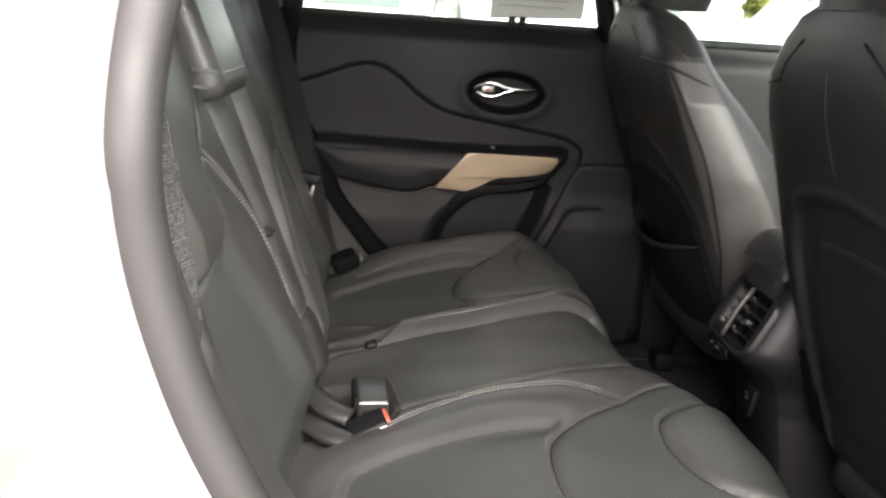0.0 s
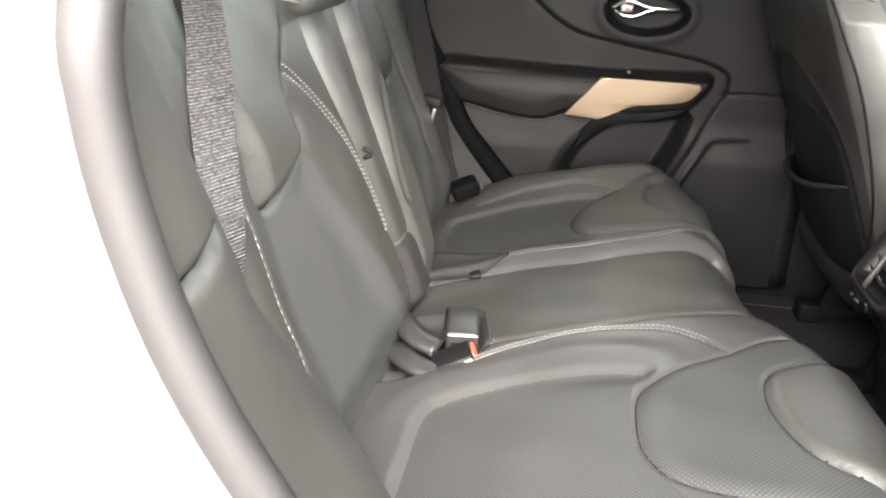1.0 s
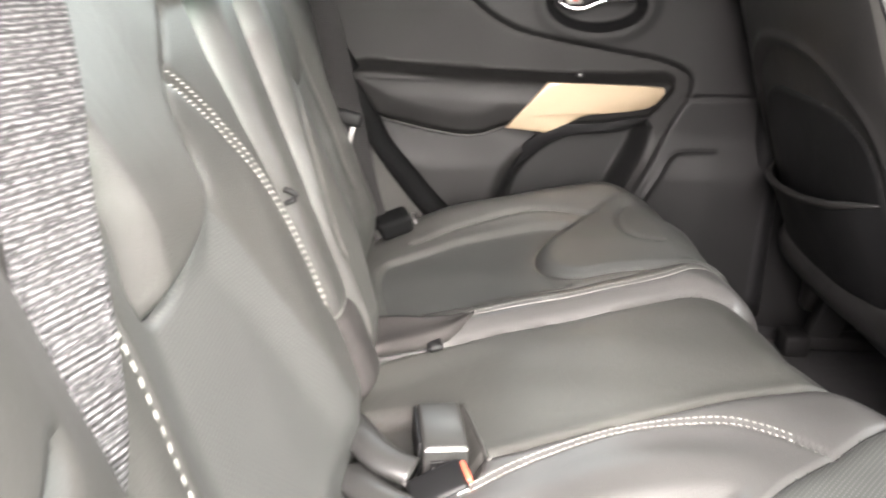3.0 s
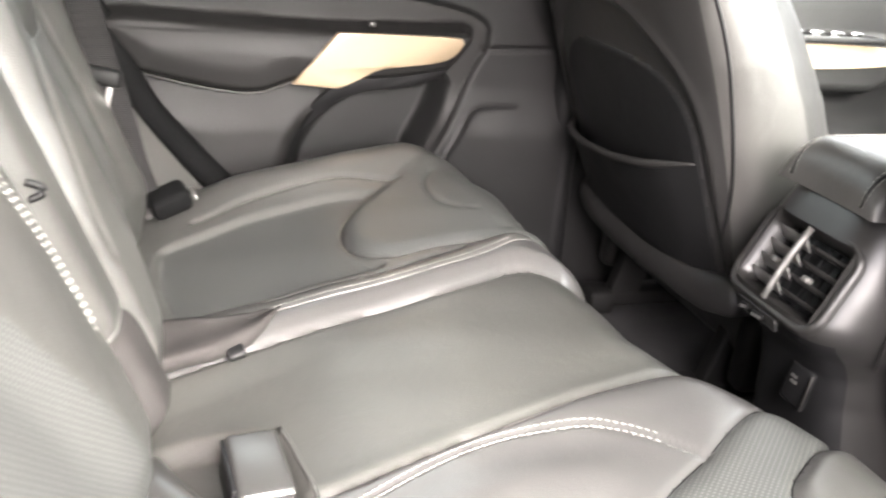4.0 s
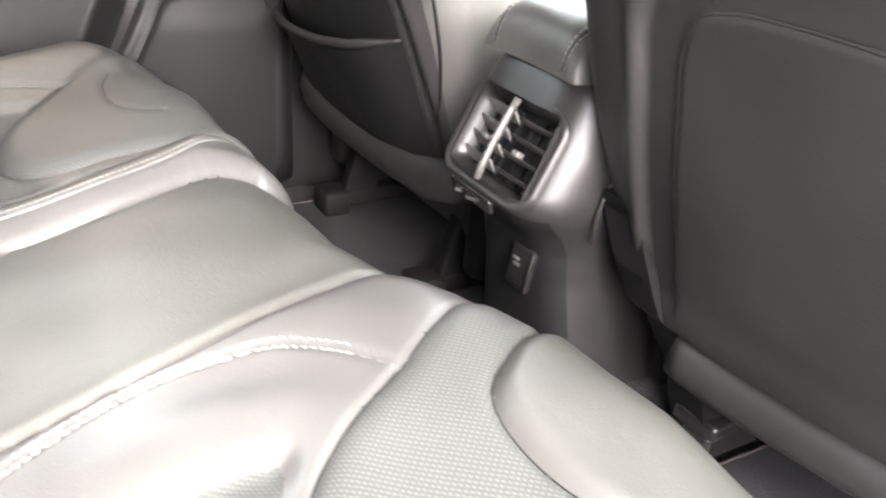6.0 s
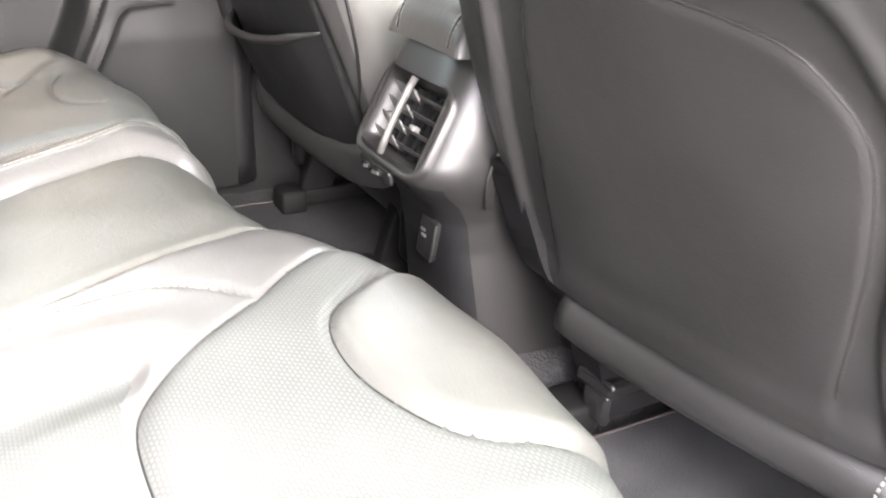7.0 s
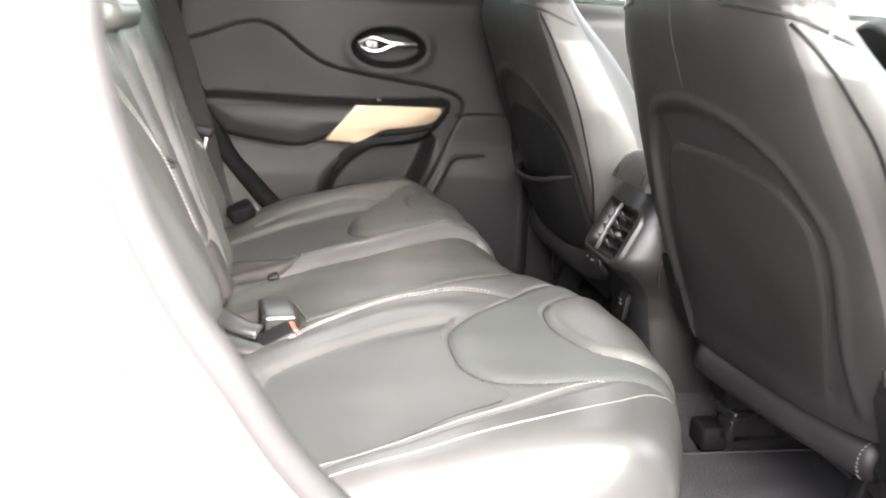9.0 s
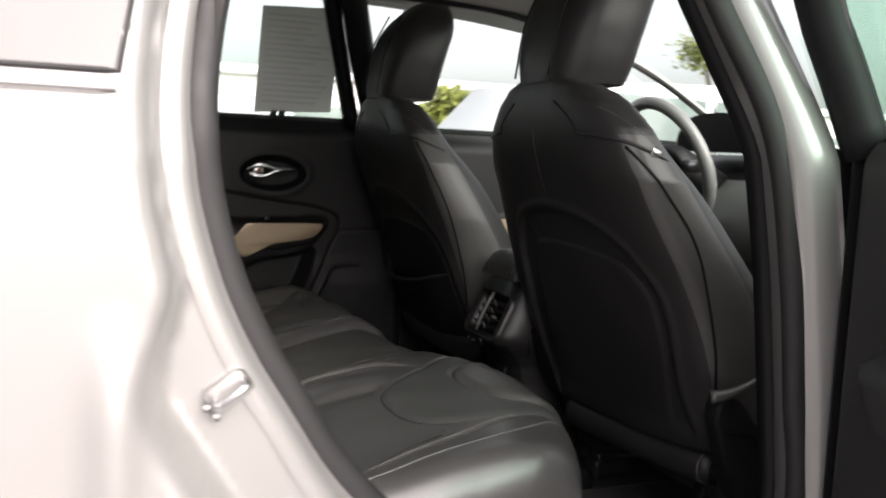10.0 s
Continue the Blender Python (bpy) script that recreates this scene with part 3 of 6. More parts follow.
def back_x(z):
    return 0.05 - LEAN * (z - 0.66)


def lifted(y, z, h):
    k = 1 / math.hypot(1, LEAN)
    return back_x(z) + h * k, y, z + h * LEAN * k


B_PAD = line2((0.80, 1.30), (0.800, 1.05), (0.810, 0.975), (0.818, 0.94), (0.824, 0.914), (0.834, 0.902), (0.868, 0.902), (0.90, 0.908), (0.935, 0.922), (0.962, 0.945), (0.975, 0.99), (1.00, 1.025), (1.03, 1.05), (1.06, 1.10), (1.06, 1.30))
B_INSERT = line2((0.79, 0.96), (0.782, 0.90), (0.773, 0.83), (0.772, 0.77), (0.785, 0.70), (0.80, 0.60)) + line2((1.14, 0.60), (1.128, 0.66), (1.10, 0.72), (1.045, 0.816), (1.003, 0.886), (0.968, 0.93))
B_STITCH = line2((1.000, 1.020), (1.035, 0.998), (1.070, 0.970), (1.120, 0.913), (1.148, 0.855), (1.162, 0.81), (1.167, 0.768))
B_OUT = line2((0.766, 0.96), (0.765, 0.906), (0.758, 0.856), (0.752, 0.817), (0.757, 0.774), (0.752, 0.735))


def near_back_at(y, z):
    s_pad, s_in = signed(y, z, B_PAD), signed(y, z, B_INSERT)
    h = 0.013 * step(0, 0.018, s_pad) * step(1.12, 0.94, z + 0.6 * (y - 0.85)) + 0.004 * step(0, 0.02, s_pad) - 0.012 * step(-0.01, 0.05, s_in) - 0.007 * np.exp(-(s_pad / 0.004) ** 2) * step(0.97, 0.92, z) - 0.002 * np.exp(-(s_pad / 0.004) ** 2) - 0.012 * np.exp(-((y - 0.975) / 0.016) ** 2 - ((z - 0.955) / 0.020) ** 2)
    h += groove(y, z, B_STITCH, 0.005, 0.006) + groove(y, z, B_OUT, 0.004, 0.004)
    edge = np.interp(z, [0.6, 0.765, 0.80, 0.845, 0.905, 0.968, 1.02, 1.1], [1.185, 1.182, 1.18, 1.172, 1.16, 1.135, 1.12, 1.12])
    h -= 0.05 * step(-0.012, 0.04, y - edge) + 0.012 * np.exp(-((y - edge - 0.03) / 0.02) ** 2)
    h += 0.005 * np.exp(-((y - 1.09) / 0.05) ** 2) * step(1.05, 0.8, z)
    h += 0.018 * step(0.795, 0.70, y)
    top = np.clip(z - 1.20, 0, 1)
    h -= 9 * top ** 2
    h -= 1.8 * np.clip(0.68 - z, 0, 1) ** 1.5
    h += 0.001 * np.sin(31 * y + 23 * z) * np.sin(27 * z - 11 * y)
    return lifted(y, z, h)


backrest = thing("rear_seat_section", "black leather rear backrest with perforated insert and pale stitching", "seat backrest", (-0.05, 0.9, 0.6), group="rear backrests")
sheet(np.arange(0.60, 1.235, 0.0045), np.arange(0.57, 1.30, 0.0045), near_back_at, [
    ("upper_pad", lambda y, z: signed(y, z, B_PAD) > 0, LEATHER, "smooth upper pad"),
    ("insert_panel", lambda y, z: signed(y, z, B_INSERT) > 0, LEATHER_PERF_BACK, "perforated insert"),
    ("bolster", None, LEATHER, ""),
], backrest, snap=[lambda y, z, r=r: signed(y, z, r) for r in (B_PAD, B_INSERT)])


def on_back(fn, line):
    out = []
    for y, z in line:
        x, yy, zz = fn(np.array([[y]]), np.array([[z]]))
        out.append((x[0, 0], yy[0, 0], zz[0, 0]))
    return out


for d in (-0.0055, 0.0055):
    stitches("stitching", on_back(near_back_at, shift(B_STITCH, d)), backrest, length=0.0052, space=0.0078, width=0.0012, lift=(0.0012, 0, 0.0005), slant=25)
tube("seam", on_back(near_back_at, B_STITCH), 0.0011, BLACK, backrest, "tucked seam", sides=6, up=(1, 0, 0))
tube("seam", on_back(near_back_at, [p for p in B_PAD if p[1] < 0.945]), 0.0013, BLACK, backrest, "tucked pad edge", sides=6, up=(1, 0, 0))
stitches("stitching", on_back(near_back_at, B_OUT), backrest, length=0.0065, space=0.0100, width=0.0016, lift=(0.0015, 0, 0.0006))

# middle backrest, narrow, with the release strap beside it


def mid_back_at(y, z):
    c = (y - 1.265) / 0.055
    h = -0.006 - 0.030 * c ** 4 + 0.006 * step(0.74, 0.70, z) - 0.006 * np.exp(-((z - 0.728) / 0.006) ** 2)
    h -= 9 * np.clip(z - 1.20, 0, 1) ** 2 + 1.5 * np.clip(0.64 - z, 0, 1)
    return lifted(y, z, h)


midback = thing("rear_seat_section", "narrow middle backrest in black leather", "seat backrest", (-0.05, 1.26, 0.6), group="rear backrests")
sheet(np.arange(1.205, 1.325, 0.005), np.arange(0.57, 1.30, 0.006), mid_back_at, [
    ("lower_roll", lambda y, z: z < 0.728, TAUPE, "rolled taupe fabric foot"),
    ("pad", None, LEATHER, ""),
], midback)
tube("piping", on_back(mid_back_at, [(y, 0.729) for y in np.arange(1.215, 1.318, 0.006)]), 0.0024, PIPING, midback, sides=6)

# far backrest: the near one's shape mirrored about the car's middle


def far_back_at(y, z):
    x, yy, zz = near_back_at(2.49 - y, z)
    return x - 0.055 * step(1.40, 1.52, y), 2.49 - yy, zz


backrest2 = thing("rear_seat_section", "black leather rear backrest beyond the middle place", "seat backrest", (-0.05, 1.6, 0.6), group="rear backrests")
sheet(np.arange(1.30, 1.89, 0.006), np.arange(0.57, 1.30, 0.006), far_back_at, [
    ("upper_pad", lambda y, z: signed(2.49 - y, z, B_PAD) > 0, LEATHER, "smooth upper pad"),
    ("insert_panel", lambda y, z: signed(2.49 - y, z, B_INSERT) > 0, LEATHER_PERF_BACK, "perforated insert"),
    ("bolster", None, LEATHER, ""),
], backrest2)
stitches("stitching", on_back(far_back_at, [(2.49 - y, z) for y, z in B_STITCH]), backrest2, lift=(0.0009, 0, 0.0004))

# folded-down middle head restraint
rest = thing("head_restraint", "black leather rear head restraint lowered onto the backrest", "headrest", (-0.14, 1.22, 1.1))
bm = bmesh.new()
add_box(bm, (0.050, 0.200, 0.17), pose(-0.128, 1.190, 1.150, 0, -21, 0), 0.022, 5)
part("pad", bm, LEATHER, rest)
for z, fx in ((1.092, -0.088), (1.114, -0.086)):
    tube("piping", smooth_line([(fx - 0.034, 1.080, z), (fx - 0.008, 1.096, z - 0.004), (fx, 1.13, z - 0.006), (fx, 1.25, z - 0.006), (fx - 0.008, 1.284, z - 0.004), (fx - 0.034, 1.300, z)], 0.01), 0.0022, PIPING, rest, sides=6)
strap = thing("release_strap", "small black fabric release strap in the backrest joint", "strap", (0.0, 1.21, 0.86))
tube("band", smooth_line([(-0.045, 1.224, 0.872), (-0.034, 1.226, 0.867), (-0.033, 1.226, 0.861), (-0.044, 1.224, 0.856)], 0.003), 0.0032, BLACK, strap, sides=8)

# side bolster between the backrest and the doorway
APERTURE = [(0.13, 1.54), (0.07, 1.42), (0.032, 1.30), (0.014, 1.22), (0.006, 1.14), (0.012, 1.06), (0.035, 0.975), (0.066, 0.905), (0.106, 0.838), (0.148, 0.77), (0.20, 0.71), (0.27, 0.645), (0.36, 0.56), (0.45, 0.46)]
ap = smooth_line([(x, 0, z) for x, z in APERTURE], 0.012)
apx, apz = ap[:, 0], ap[:, 2]


def side_at(u, z):
    """u runs from the doorway (0) to the backrest (1)."""
    x0 = np.interp(-z, -apz, apx) + 0.012
    y1 = np.interp(z, [0.60, 0.673, 0.786, 0.852, 0.88, 0.917, 1.0, 1.1, 1.3], [0.775, 0.760, 0.711, 0.677, 0.668, 0.670, 0.665, 0.66, 0.655])
    x1 = back_x(z) + 0.028
    y = 0.437 + (y1 - 0.437) * u
    x = x0 + (x1 - x0) * u + 0.014 * np.sin(math.pi * u) * step(1.3, 1.0, z) * 1.0
    seam = np.exp(-((z - 0.978 + 0.02 * u) / 0.005) ** 2) * step(0.75, 0.6, u)
    return x - 0.012 * seam, y, z + 0 * u


bolster = thing("side_bolster", "black leather side bolster beside the rear doorway", "seat bolster", (0, 0.55, 0.6))
sheet(np.linspace(0, 1, 50), np.arange(0.60, 1.30, 0.005), side_at, [
    ("lower_pad", lambda u, z: z < 0.978 - 0.02 * u, LEATHER, "smooth lower pad"),
    ("upper_pad", None, LEATHER, "smooth upper pad")], bolster)
tube("seam", [tuple(float(c) for c in side_at(np.array(u), np.array(0.978 - 0.02 * u))) for u in np.arange(0.0, 0.66, 0.03)], 0.0032, BLACK, bolster, "dark sewn seam", sides=6)


# ---- car body on the camera's side ----
def body_y(z):
    return 0.295 + 0.03 * np.clip(0.75 - z, 0, 1) ** 2 + 0.38 * np.clip(z - 1.10, 0, 1)


PILLAR = [(0.60, 1.56), (0.662, 1.34), (0.735, 1.16), (0.775, 0.97), (0.80, 0.80), (0.82, 0.64), (0.80, 0.48), (0.74, 0.43), (0.60, 0.415)]
HOLE = [(x, z) for x, _, z in ap] + [tuple(p) for p in smooth_line([(x, z, 0) for x, z in PILLAR[::-1]], 0.02)[:, :2]]


def side_panel_at(x, z):
    d = -signed(x, z, HOLE)
    wide = 0.040 + 0.060 * step(1.0, 0.86, z) * step(0.3, 0.1, x)
    jamb = step(wide + 0.012, wide, d)
    y = body_y(z)
    y = y + 0.075 * jamb + 0.05 * step(0.022, 0.0, d)
    y = y + 0.026 * np.exp(-((d - wide - 0.012) / 0.006) ** 2)
    y = y - 0.012 * np.exp(-((x + 0.075) / 0.02) ** 2) * step(0.98, 0.86, z)       # wheel-arch lip
    y = y + 0.005 * np.exp(-((z - 1.150) / 0.006) ** 2) * step(-0.072, -0.082, x)     # crease under the window
    return x, y, z


QUARTER = mat("quarter_glass", (0.12, 0.115, 0.11), 0.08, vary=0.05)
car = thing("car_body", "silver-white painted car body with an open rear doorway", "car body", (0, 0.3, 0.0), kind="structure")
sheet(np.arange(-1.3, 0.90, 0.0085), np.arange(0.30, 1.60, 0.0085), side_panel_at, [
    ("window_band", lambda x, z: (z > 1.165) & (z < 1.50) & (x < -0.070 + 0.2 * (z - 1.165)) & (x > -0.80), QUARTER, "pale reflecting rear quarter window"),
    ("side_panel", None, PAINT, "silver-white painted panel"),
], car, snap=[lambda x, z: signed(x, z, HOLE)], keep=lambda x, z: (signed(x, z, HOLE) < np.where((x < 0.40) & (z > 0.47) & (z < 1.52), -0.024, 0.0)) & ((x < 0.45) | (z < 0.45) | (z > 1.50)))
# the flange that carries the seal round the rear of the doorway
verts, faces, offs = [], [], (0.0, 0.006, 0.012, 0.018, 0.024, 0.031, 0.038)
tx, tz = np.gradient(apx), np.gradient(apz)
for x, z, a, b in zip(apx, apz, tx, tz):
    k = math.hypot(a, b)
    for d in offs:
        verts.append((x + d * b / k, float(body_y(z)) + 0.075 + 0.05 * float(step(0.022, 0.0, d)) - 0.002, z - d * a / k))
n = len(offs)
for i in range(len(apx) - 1):
    for k in range(n - 1):
        faces.append((i * n + k, (i + 1) * n + k, (i + 1) * n + k + 1, i * n + k + 1))
raw("seal_flange", verts, faces, PAINT, car, "painted flange behind the seal")
tube("window_moulding", [(x, float(body_y(1.150)) - 0.001, 1.150) for x in np.arange(-0.80, -0.071, 0.04)] + [(-0.072, float(body_y(1.150)) - 0.001, 1.150)], 0.0018, SATIN_DARK, car, "thin grey window moulding", sides=6)
tube("window_rim", [(x, float(body_y(1.166)) - 0.001, 1.166) for x in np.arange(-0.80, -0.069, 0.04)] + [(-0.070, float(body_y(1.166)) - 0.001, 1.166), (-0.058, float(body_y(1.23)) - 0.001, 1.23), (-0.030, float(body_y(1.36)) - 0.001, 1.36)], 0.003, RUBBER, car, "grey window rim", sides=6)
seal_line = [(x, 0.425 + 0.30 * max(0, z - 1.12), z) for x, _, z in ap]
tube("door_seal", seal_line, 0.020, RUBBER, car, "ribbed grey rubber door seal", sides=14, up=(0, 1, 0), flat=0.8)
tube("seal_lip", [(x - 0.016, y - 0.014, z - 0.006) for x, y, z in seal_line], 0.0055, BLACK, car, "black outer lip of the seal", sides=8, up=(0, 1, 0))
sill_line = [(0.45, 0.425, 0.46), (0.49, 0.425, 0.425), (0.55, 0.425, 0.415), (0.70, 0.425, 0.42), (0.78, 0.425, 0.455)]
pil = [(x, 0.42 + 0.30 * max(0, z - 1.12), z) for x, z in PILLAR[::-1][1:]]
tube("door_seal", smooth_line(sill_line + pil[2:], 0.02), 0.020, RUBBER, car, "grey rubber door seal", sides=12, up=(0, 1, 0), flat=0.8)


def rod(name, a, b, r, material, parent, label="", sides=12):
    return tube(name, [a, b], r, material, parent, label, sides)


# striker on the jamb
striker = thing("door_striker", "chrome door striker bolted to the painted jamb", "door latch", (-0.03, 0.37, 0.86), move=(0.055, 0.0, 0.008))
box("plate", (0.046, 0.005, 0.028), pose(-0.025, 0.366, 0.868, 0, -35, 0), PAINT, striker, bevel=0.008, seg=3)
tube("loop", smooth_line([(-0.038, 0.366, 0.860), (-0.036, 0.345, 0.859), (-0.012, 0.344, 0.876), (-0.012, 0.366, 0.877)], 0.005), 0.0032, CHROME, striker, sides=8)
for k, (x, z) in enumerate([(-0.045, 0.852), (-0.036, 0.843)]):
    rod("bolt", (x, 0.364, z), (x, 0.358, z), 0.004, SATIN, striker)

# B-pillar, seen on its inner and rear faces
pillar = thing("b_pillar", "dark plastic-clad door pillar with rubber seals and painted outer face", "car pillar", (0.7, 0.42, 0.42), kind="structure")


def pillar_strip(name, x_off, width, y_in, depth, material, label, z0=0.42, z1=1.56):
    verts, faces = [], []
    zs = np.linspace(z0, z1, 40)
    px = np.interp(zs, [p[1] for p in PILLAR[:7]][::-1], [p[0] for p in PILLAR[:7]][::-1])
    for z, x in zip(zs, px):
        yb = y_in + 0.32 * max(0, z - 1.12)
        prof = [(0, 0), (0.0, depth * 0.7), (0.2, depth), (0.8, depth), (1.0, depth * 0.7), (1.0, 0)]
        for a, b in prof:
            verts.append((x + x_off + a * width, yb - b, z))
    for i in range(len(zs) - 1):
        for k in range(6):
            faces.append((i * 6 + k, i * 6 + (k + 1) % 6, (i + 1) * 6 + (k + 1) % 6, (i + 1) * 6 + k))
    faces += [tuple(range(6)), tuple((len(zs) - 1) * 6 + k for k in range(6))[::-1]]
    return raw(name, verts, faces, material, pillar, label)


pillar_strip("inner_trim", 0.0, 0.10, 0.497, 0.03, PLASTIC, "black pillar trim")
pillar_strip("seal_lip", 0.030, 0.030, 0.49, 0.065, RUBBER, "rubber seal lip")
pillar_strip("outer_face", -0.002, 0.075, 0.46, 0.075, PAINT, "painted pillar face")
rod("hinge_pin", (0.87, 0.36, 0.735), (0.87, 0.36, 0.775), 0.012, SATIN, pillar)
box("hinge_plate", (0.045, 0.05, 0.05), pose(0.865, 0.365, 0.752), SATIN, pillar, bevel=0.006)

# ---- roof, floor and far body ----
CY = 1.275
roof_x, roof_y = np.linspace(-1.3, 1.25, 60), np.linspace(0.44, 2.10, 34)

headliner = thing("headliner", "pale grey fabric roof lining", "ceiling", (0, CY, 1.55), kind="structure")
sheet(roof_x, roof_y, lambda x, y: (x, y, 1.60 - 0.055 * ((y - CY) / 0.8) ** 4 - 0.05 * np.clip((x - 0.6) / 0.7, 0, 1) ** 2), [("lining", None, HEADLINER, "")], headliner)
sheet(roof_x, roof_y, lambda x, y: (x, y, 1.64 - 0.055 * ((y - CY) / 0.8) ** 4 - 0.05 * np.clip((x - 0.6) / 0.7, 0, 1) ** 2), [("roof_skin", None, PAINT, "silver roof skin")], car)
for yy, inn in ((0.455, 1), (2.075, -1)):
    rail = [(-1.3, yy, 1.50), (-0.6, yy, 1.56), (0.2, yy + 0.03 * inn, 1.585), (0.8, yy + 0.05 * inn, 1.575), (1.05, yy + 0.06 * inn, 1.565), (1.25, yy + 0.07 * inn, 1.525), (1.55, yy + 0.08 * inn, 1.44), (1.80, yy + 0.08 * inn, 1.32), (2.15, yy + 0.07 * inn, 1.11)]
    tube("roof_rail", smooth_line(rail, 0.05), 0.040, HEADLINER, car, "pale roof rail trim", sides=10, taper=lambda a: 1 - 0.72 * step(0.6, 0.85, a))
    tube("rail_seal", smooth_line([(x, y + 0.03 * inn, z - 0.022) for x, y, z in rail], 0.05), 0.010, BLACK, car, "black rail seal", sides=8)
floor_car = thing("car_floor", "black carpeted car floor with a raised tunnel", "floor", (0.8, CY, 0.4), kind="structure")


def floor_at(x, y):
    hump = 0.10 * np.exp(-((y - CY) / 0.13) ** 4)
    heel = 0.07 * step(0.62, 0.50, x)
    bump = 0.0025 * np.sin(90 * x + 40 * np.sin(17 * y)) * np.sin(80 * y)
    return x, y, 0.385 + hump + heel + bump


sheet(np.arange(0.40, 2.0, 0.012), np.arange(0.46, 2.10, 0.012), floor_at, [("carpet", None, CARPET, "")], floor_car)
box("seat_box", (0.9, 1.5, 0.16), pose(0.02, CY, 0.40), CARPET, floor_car, "carpeted seat base", bevel=0.02)
sillc = thing("door_sill", "black plastic sill cover", "door sill", (0.4, 0.46, 0.40), kind="structure")
box("cover", (0.95, 0.10, 0.03), pose(0.45, 0.465, 0.402), PLASTIC, sillc, bevel=0.01, seg=3)
for k in range(5):
    box("rib", (0.7, 0.006, 0.005), pose(0.42, 0.435 + 0.014 * k, 0.419), BLACK, sillc, bevel=0.0015)

# floor mats; the far one's darker colour holds the footwell's shade
for y0, lab in ((0.85, "plain black fabric mat on the carpet behind the passenger seat"), (1.71, "plain black fabric mat on the carpet behind the driver's seat")):
    fm = thing("floor_mat", lab, "floor mat", (0.86, y0, 0.39), group="floor mats")
    box("mat", (0.66, 0.44, 0.010), pose(0.99, y0, 0.395), MAT_RUBBER if y0 < CY else MAT_SHADED, fm, bevel=0.004)
    rim = [(0.99 + u, y0 + v, 0.399) for u, v in rrect(0.33, 0.22, 0.03)]
    tube("binding", rim, 0.0028, BINDING, fm, "reddish-grey bound edge", sides=8, closed=True)

# ---- far rear door ----
DOOR_BASE = 1.975


ARM = line2((-0.052, 0.860), (-0.068, 0.882), (-0.058, 0.899), (-0.03, 0.904), (0.0, 0.904), (0.15, 0.900), (0.33, 0.898), (0.47, 0.903), (0.545, 0.905), (0.560, 0.885), (0.548, 0.862)) + line2((0.515, 0.822), (0.43, 0.806), (0.37, 0.80), (0.31, 0.792), (0.245, 0.796)) + line2((0.20, 0.778), (0.16, 0.774), (0.09, 0.782), (0.02, 0.796), (-0.010, 0.803))
ARM_LOW = line2((-0.010, 0.803), (0.02, 0.796), (0.09, 0.782), (0.16, 0.774), (0.20, 0.778), (0.245, 0.796))
SCOOP = line2((0.225, 0.60), (0.237, 0.67), (0.255, 0.71), (0.287, 0.75), (0.33, 0.785), (0.37, 0.803), (0.45, 0.812), (0.515, 0.824)) + line2((0.535, 0.80), (0.515, 0.74), (0.48, 0.66), (0.46, 0.60))
CREASE = line2((-0.16, 1.000), (-0.045, 1.038), (0.03, 1.066), (0.085, 1.072), (0.135, 1.05), (0.192, 1.005), (0.25, 0.975), (0.33, 0.958), (0.44, 0.942), (0.53, 0.928), (0.585, 0.905), (0.59, 0.87), (0.57, 0.83), (0.53, 0.74), (0.49, 0.66), (0.47, 0.60))
UPPER = CREASE + [(0.40, 0.38), (0.85, 0.38), (0.85, 1.2), (-0.16, 1.2)]
BEZEL = [(0.395 + 0.098 * math.cos(a) * (1.0 if math.cos(a) > 0 else 0.95), 1.028 + 0.052 * math.sin(a)) for a in np.linspace(0, 2 * math.pi, 40, endpoint=False)]
SPEAKER_LINE = line2((0.505, 0.62), (0.524, 0.668), (0.550, 0.717), (0.564, 0.744), (0.580, 0.757), (0.60, 0.760), (0.655, 0.762))
SPEAKER = SPEAKER_LINE + [(0.74, 0.762), (0.80, 0.60), (0.80, 0.40), (0.44, 0.40)]


def door_at(x, z):
    s_arm, s_sc, s_bz, s_up, s_sp = (signed(x, z, r) for r in (ARM, SCOOP, BEZEL, UPPER, SPEAKER))
    y = DOOR_BASE + 0.0 * x
    y = y - 0.008 * step(-0.006, 0.010, s_up) + 0.003 * np.exp(-(s_up / 0.004) ** 2)
    y = y - 0.052 * step(-0.003, 0.016, s_arm) ** 0.75 - 0.012 * step(0.0, 0.055, s_arm)
    y = y - 0.022 * step(0.80, 0.70, z) * step(-0.02, 0.02, -s_sc)
    y = y + 0.050 * step(0, 0.035, s_sc)
    y = y + 0.030 * step(0, 0.018, s_bz) - 0.003 * np.exp(-((s_bz + 0.008) / 0.012) ** 2)
    y = y - 0.003 * np.exp(-(gap(x, z, SPEAKER_LINE) / 0.003) ** 2) + 0.003 * step(0, 0.012, s_sp) * step(0.66, 0.58, x)
    line = [(0.585, 0.862), (0.72, 0.868)]
    y = y + 0.006 * np.exp(-(gap(x, z, line) / 0.003) ** 2)
    lip = [(-0.05, 0.884), (0.0, 0.884), (0.15, 0.882), (0.30, 0.881)]
    y = y + 0.003 * np.exp(-(gap(x, z, lip) / 0.0025) ** 2)
    y = y + 0.030 * step(1.12, 1.185, z) ** 2
    return x, y, z


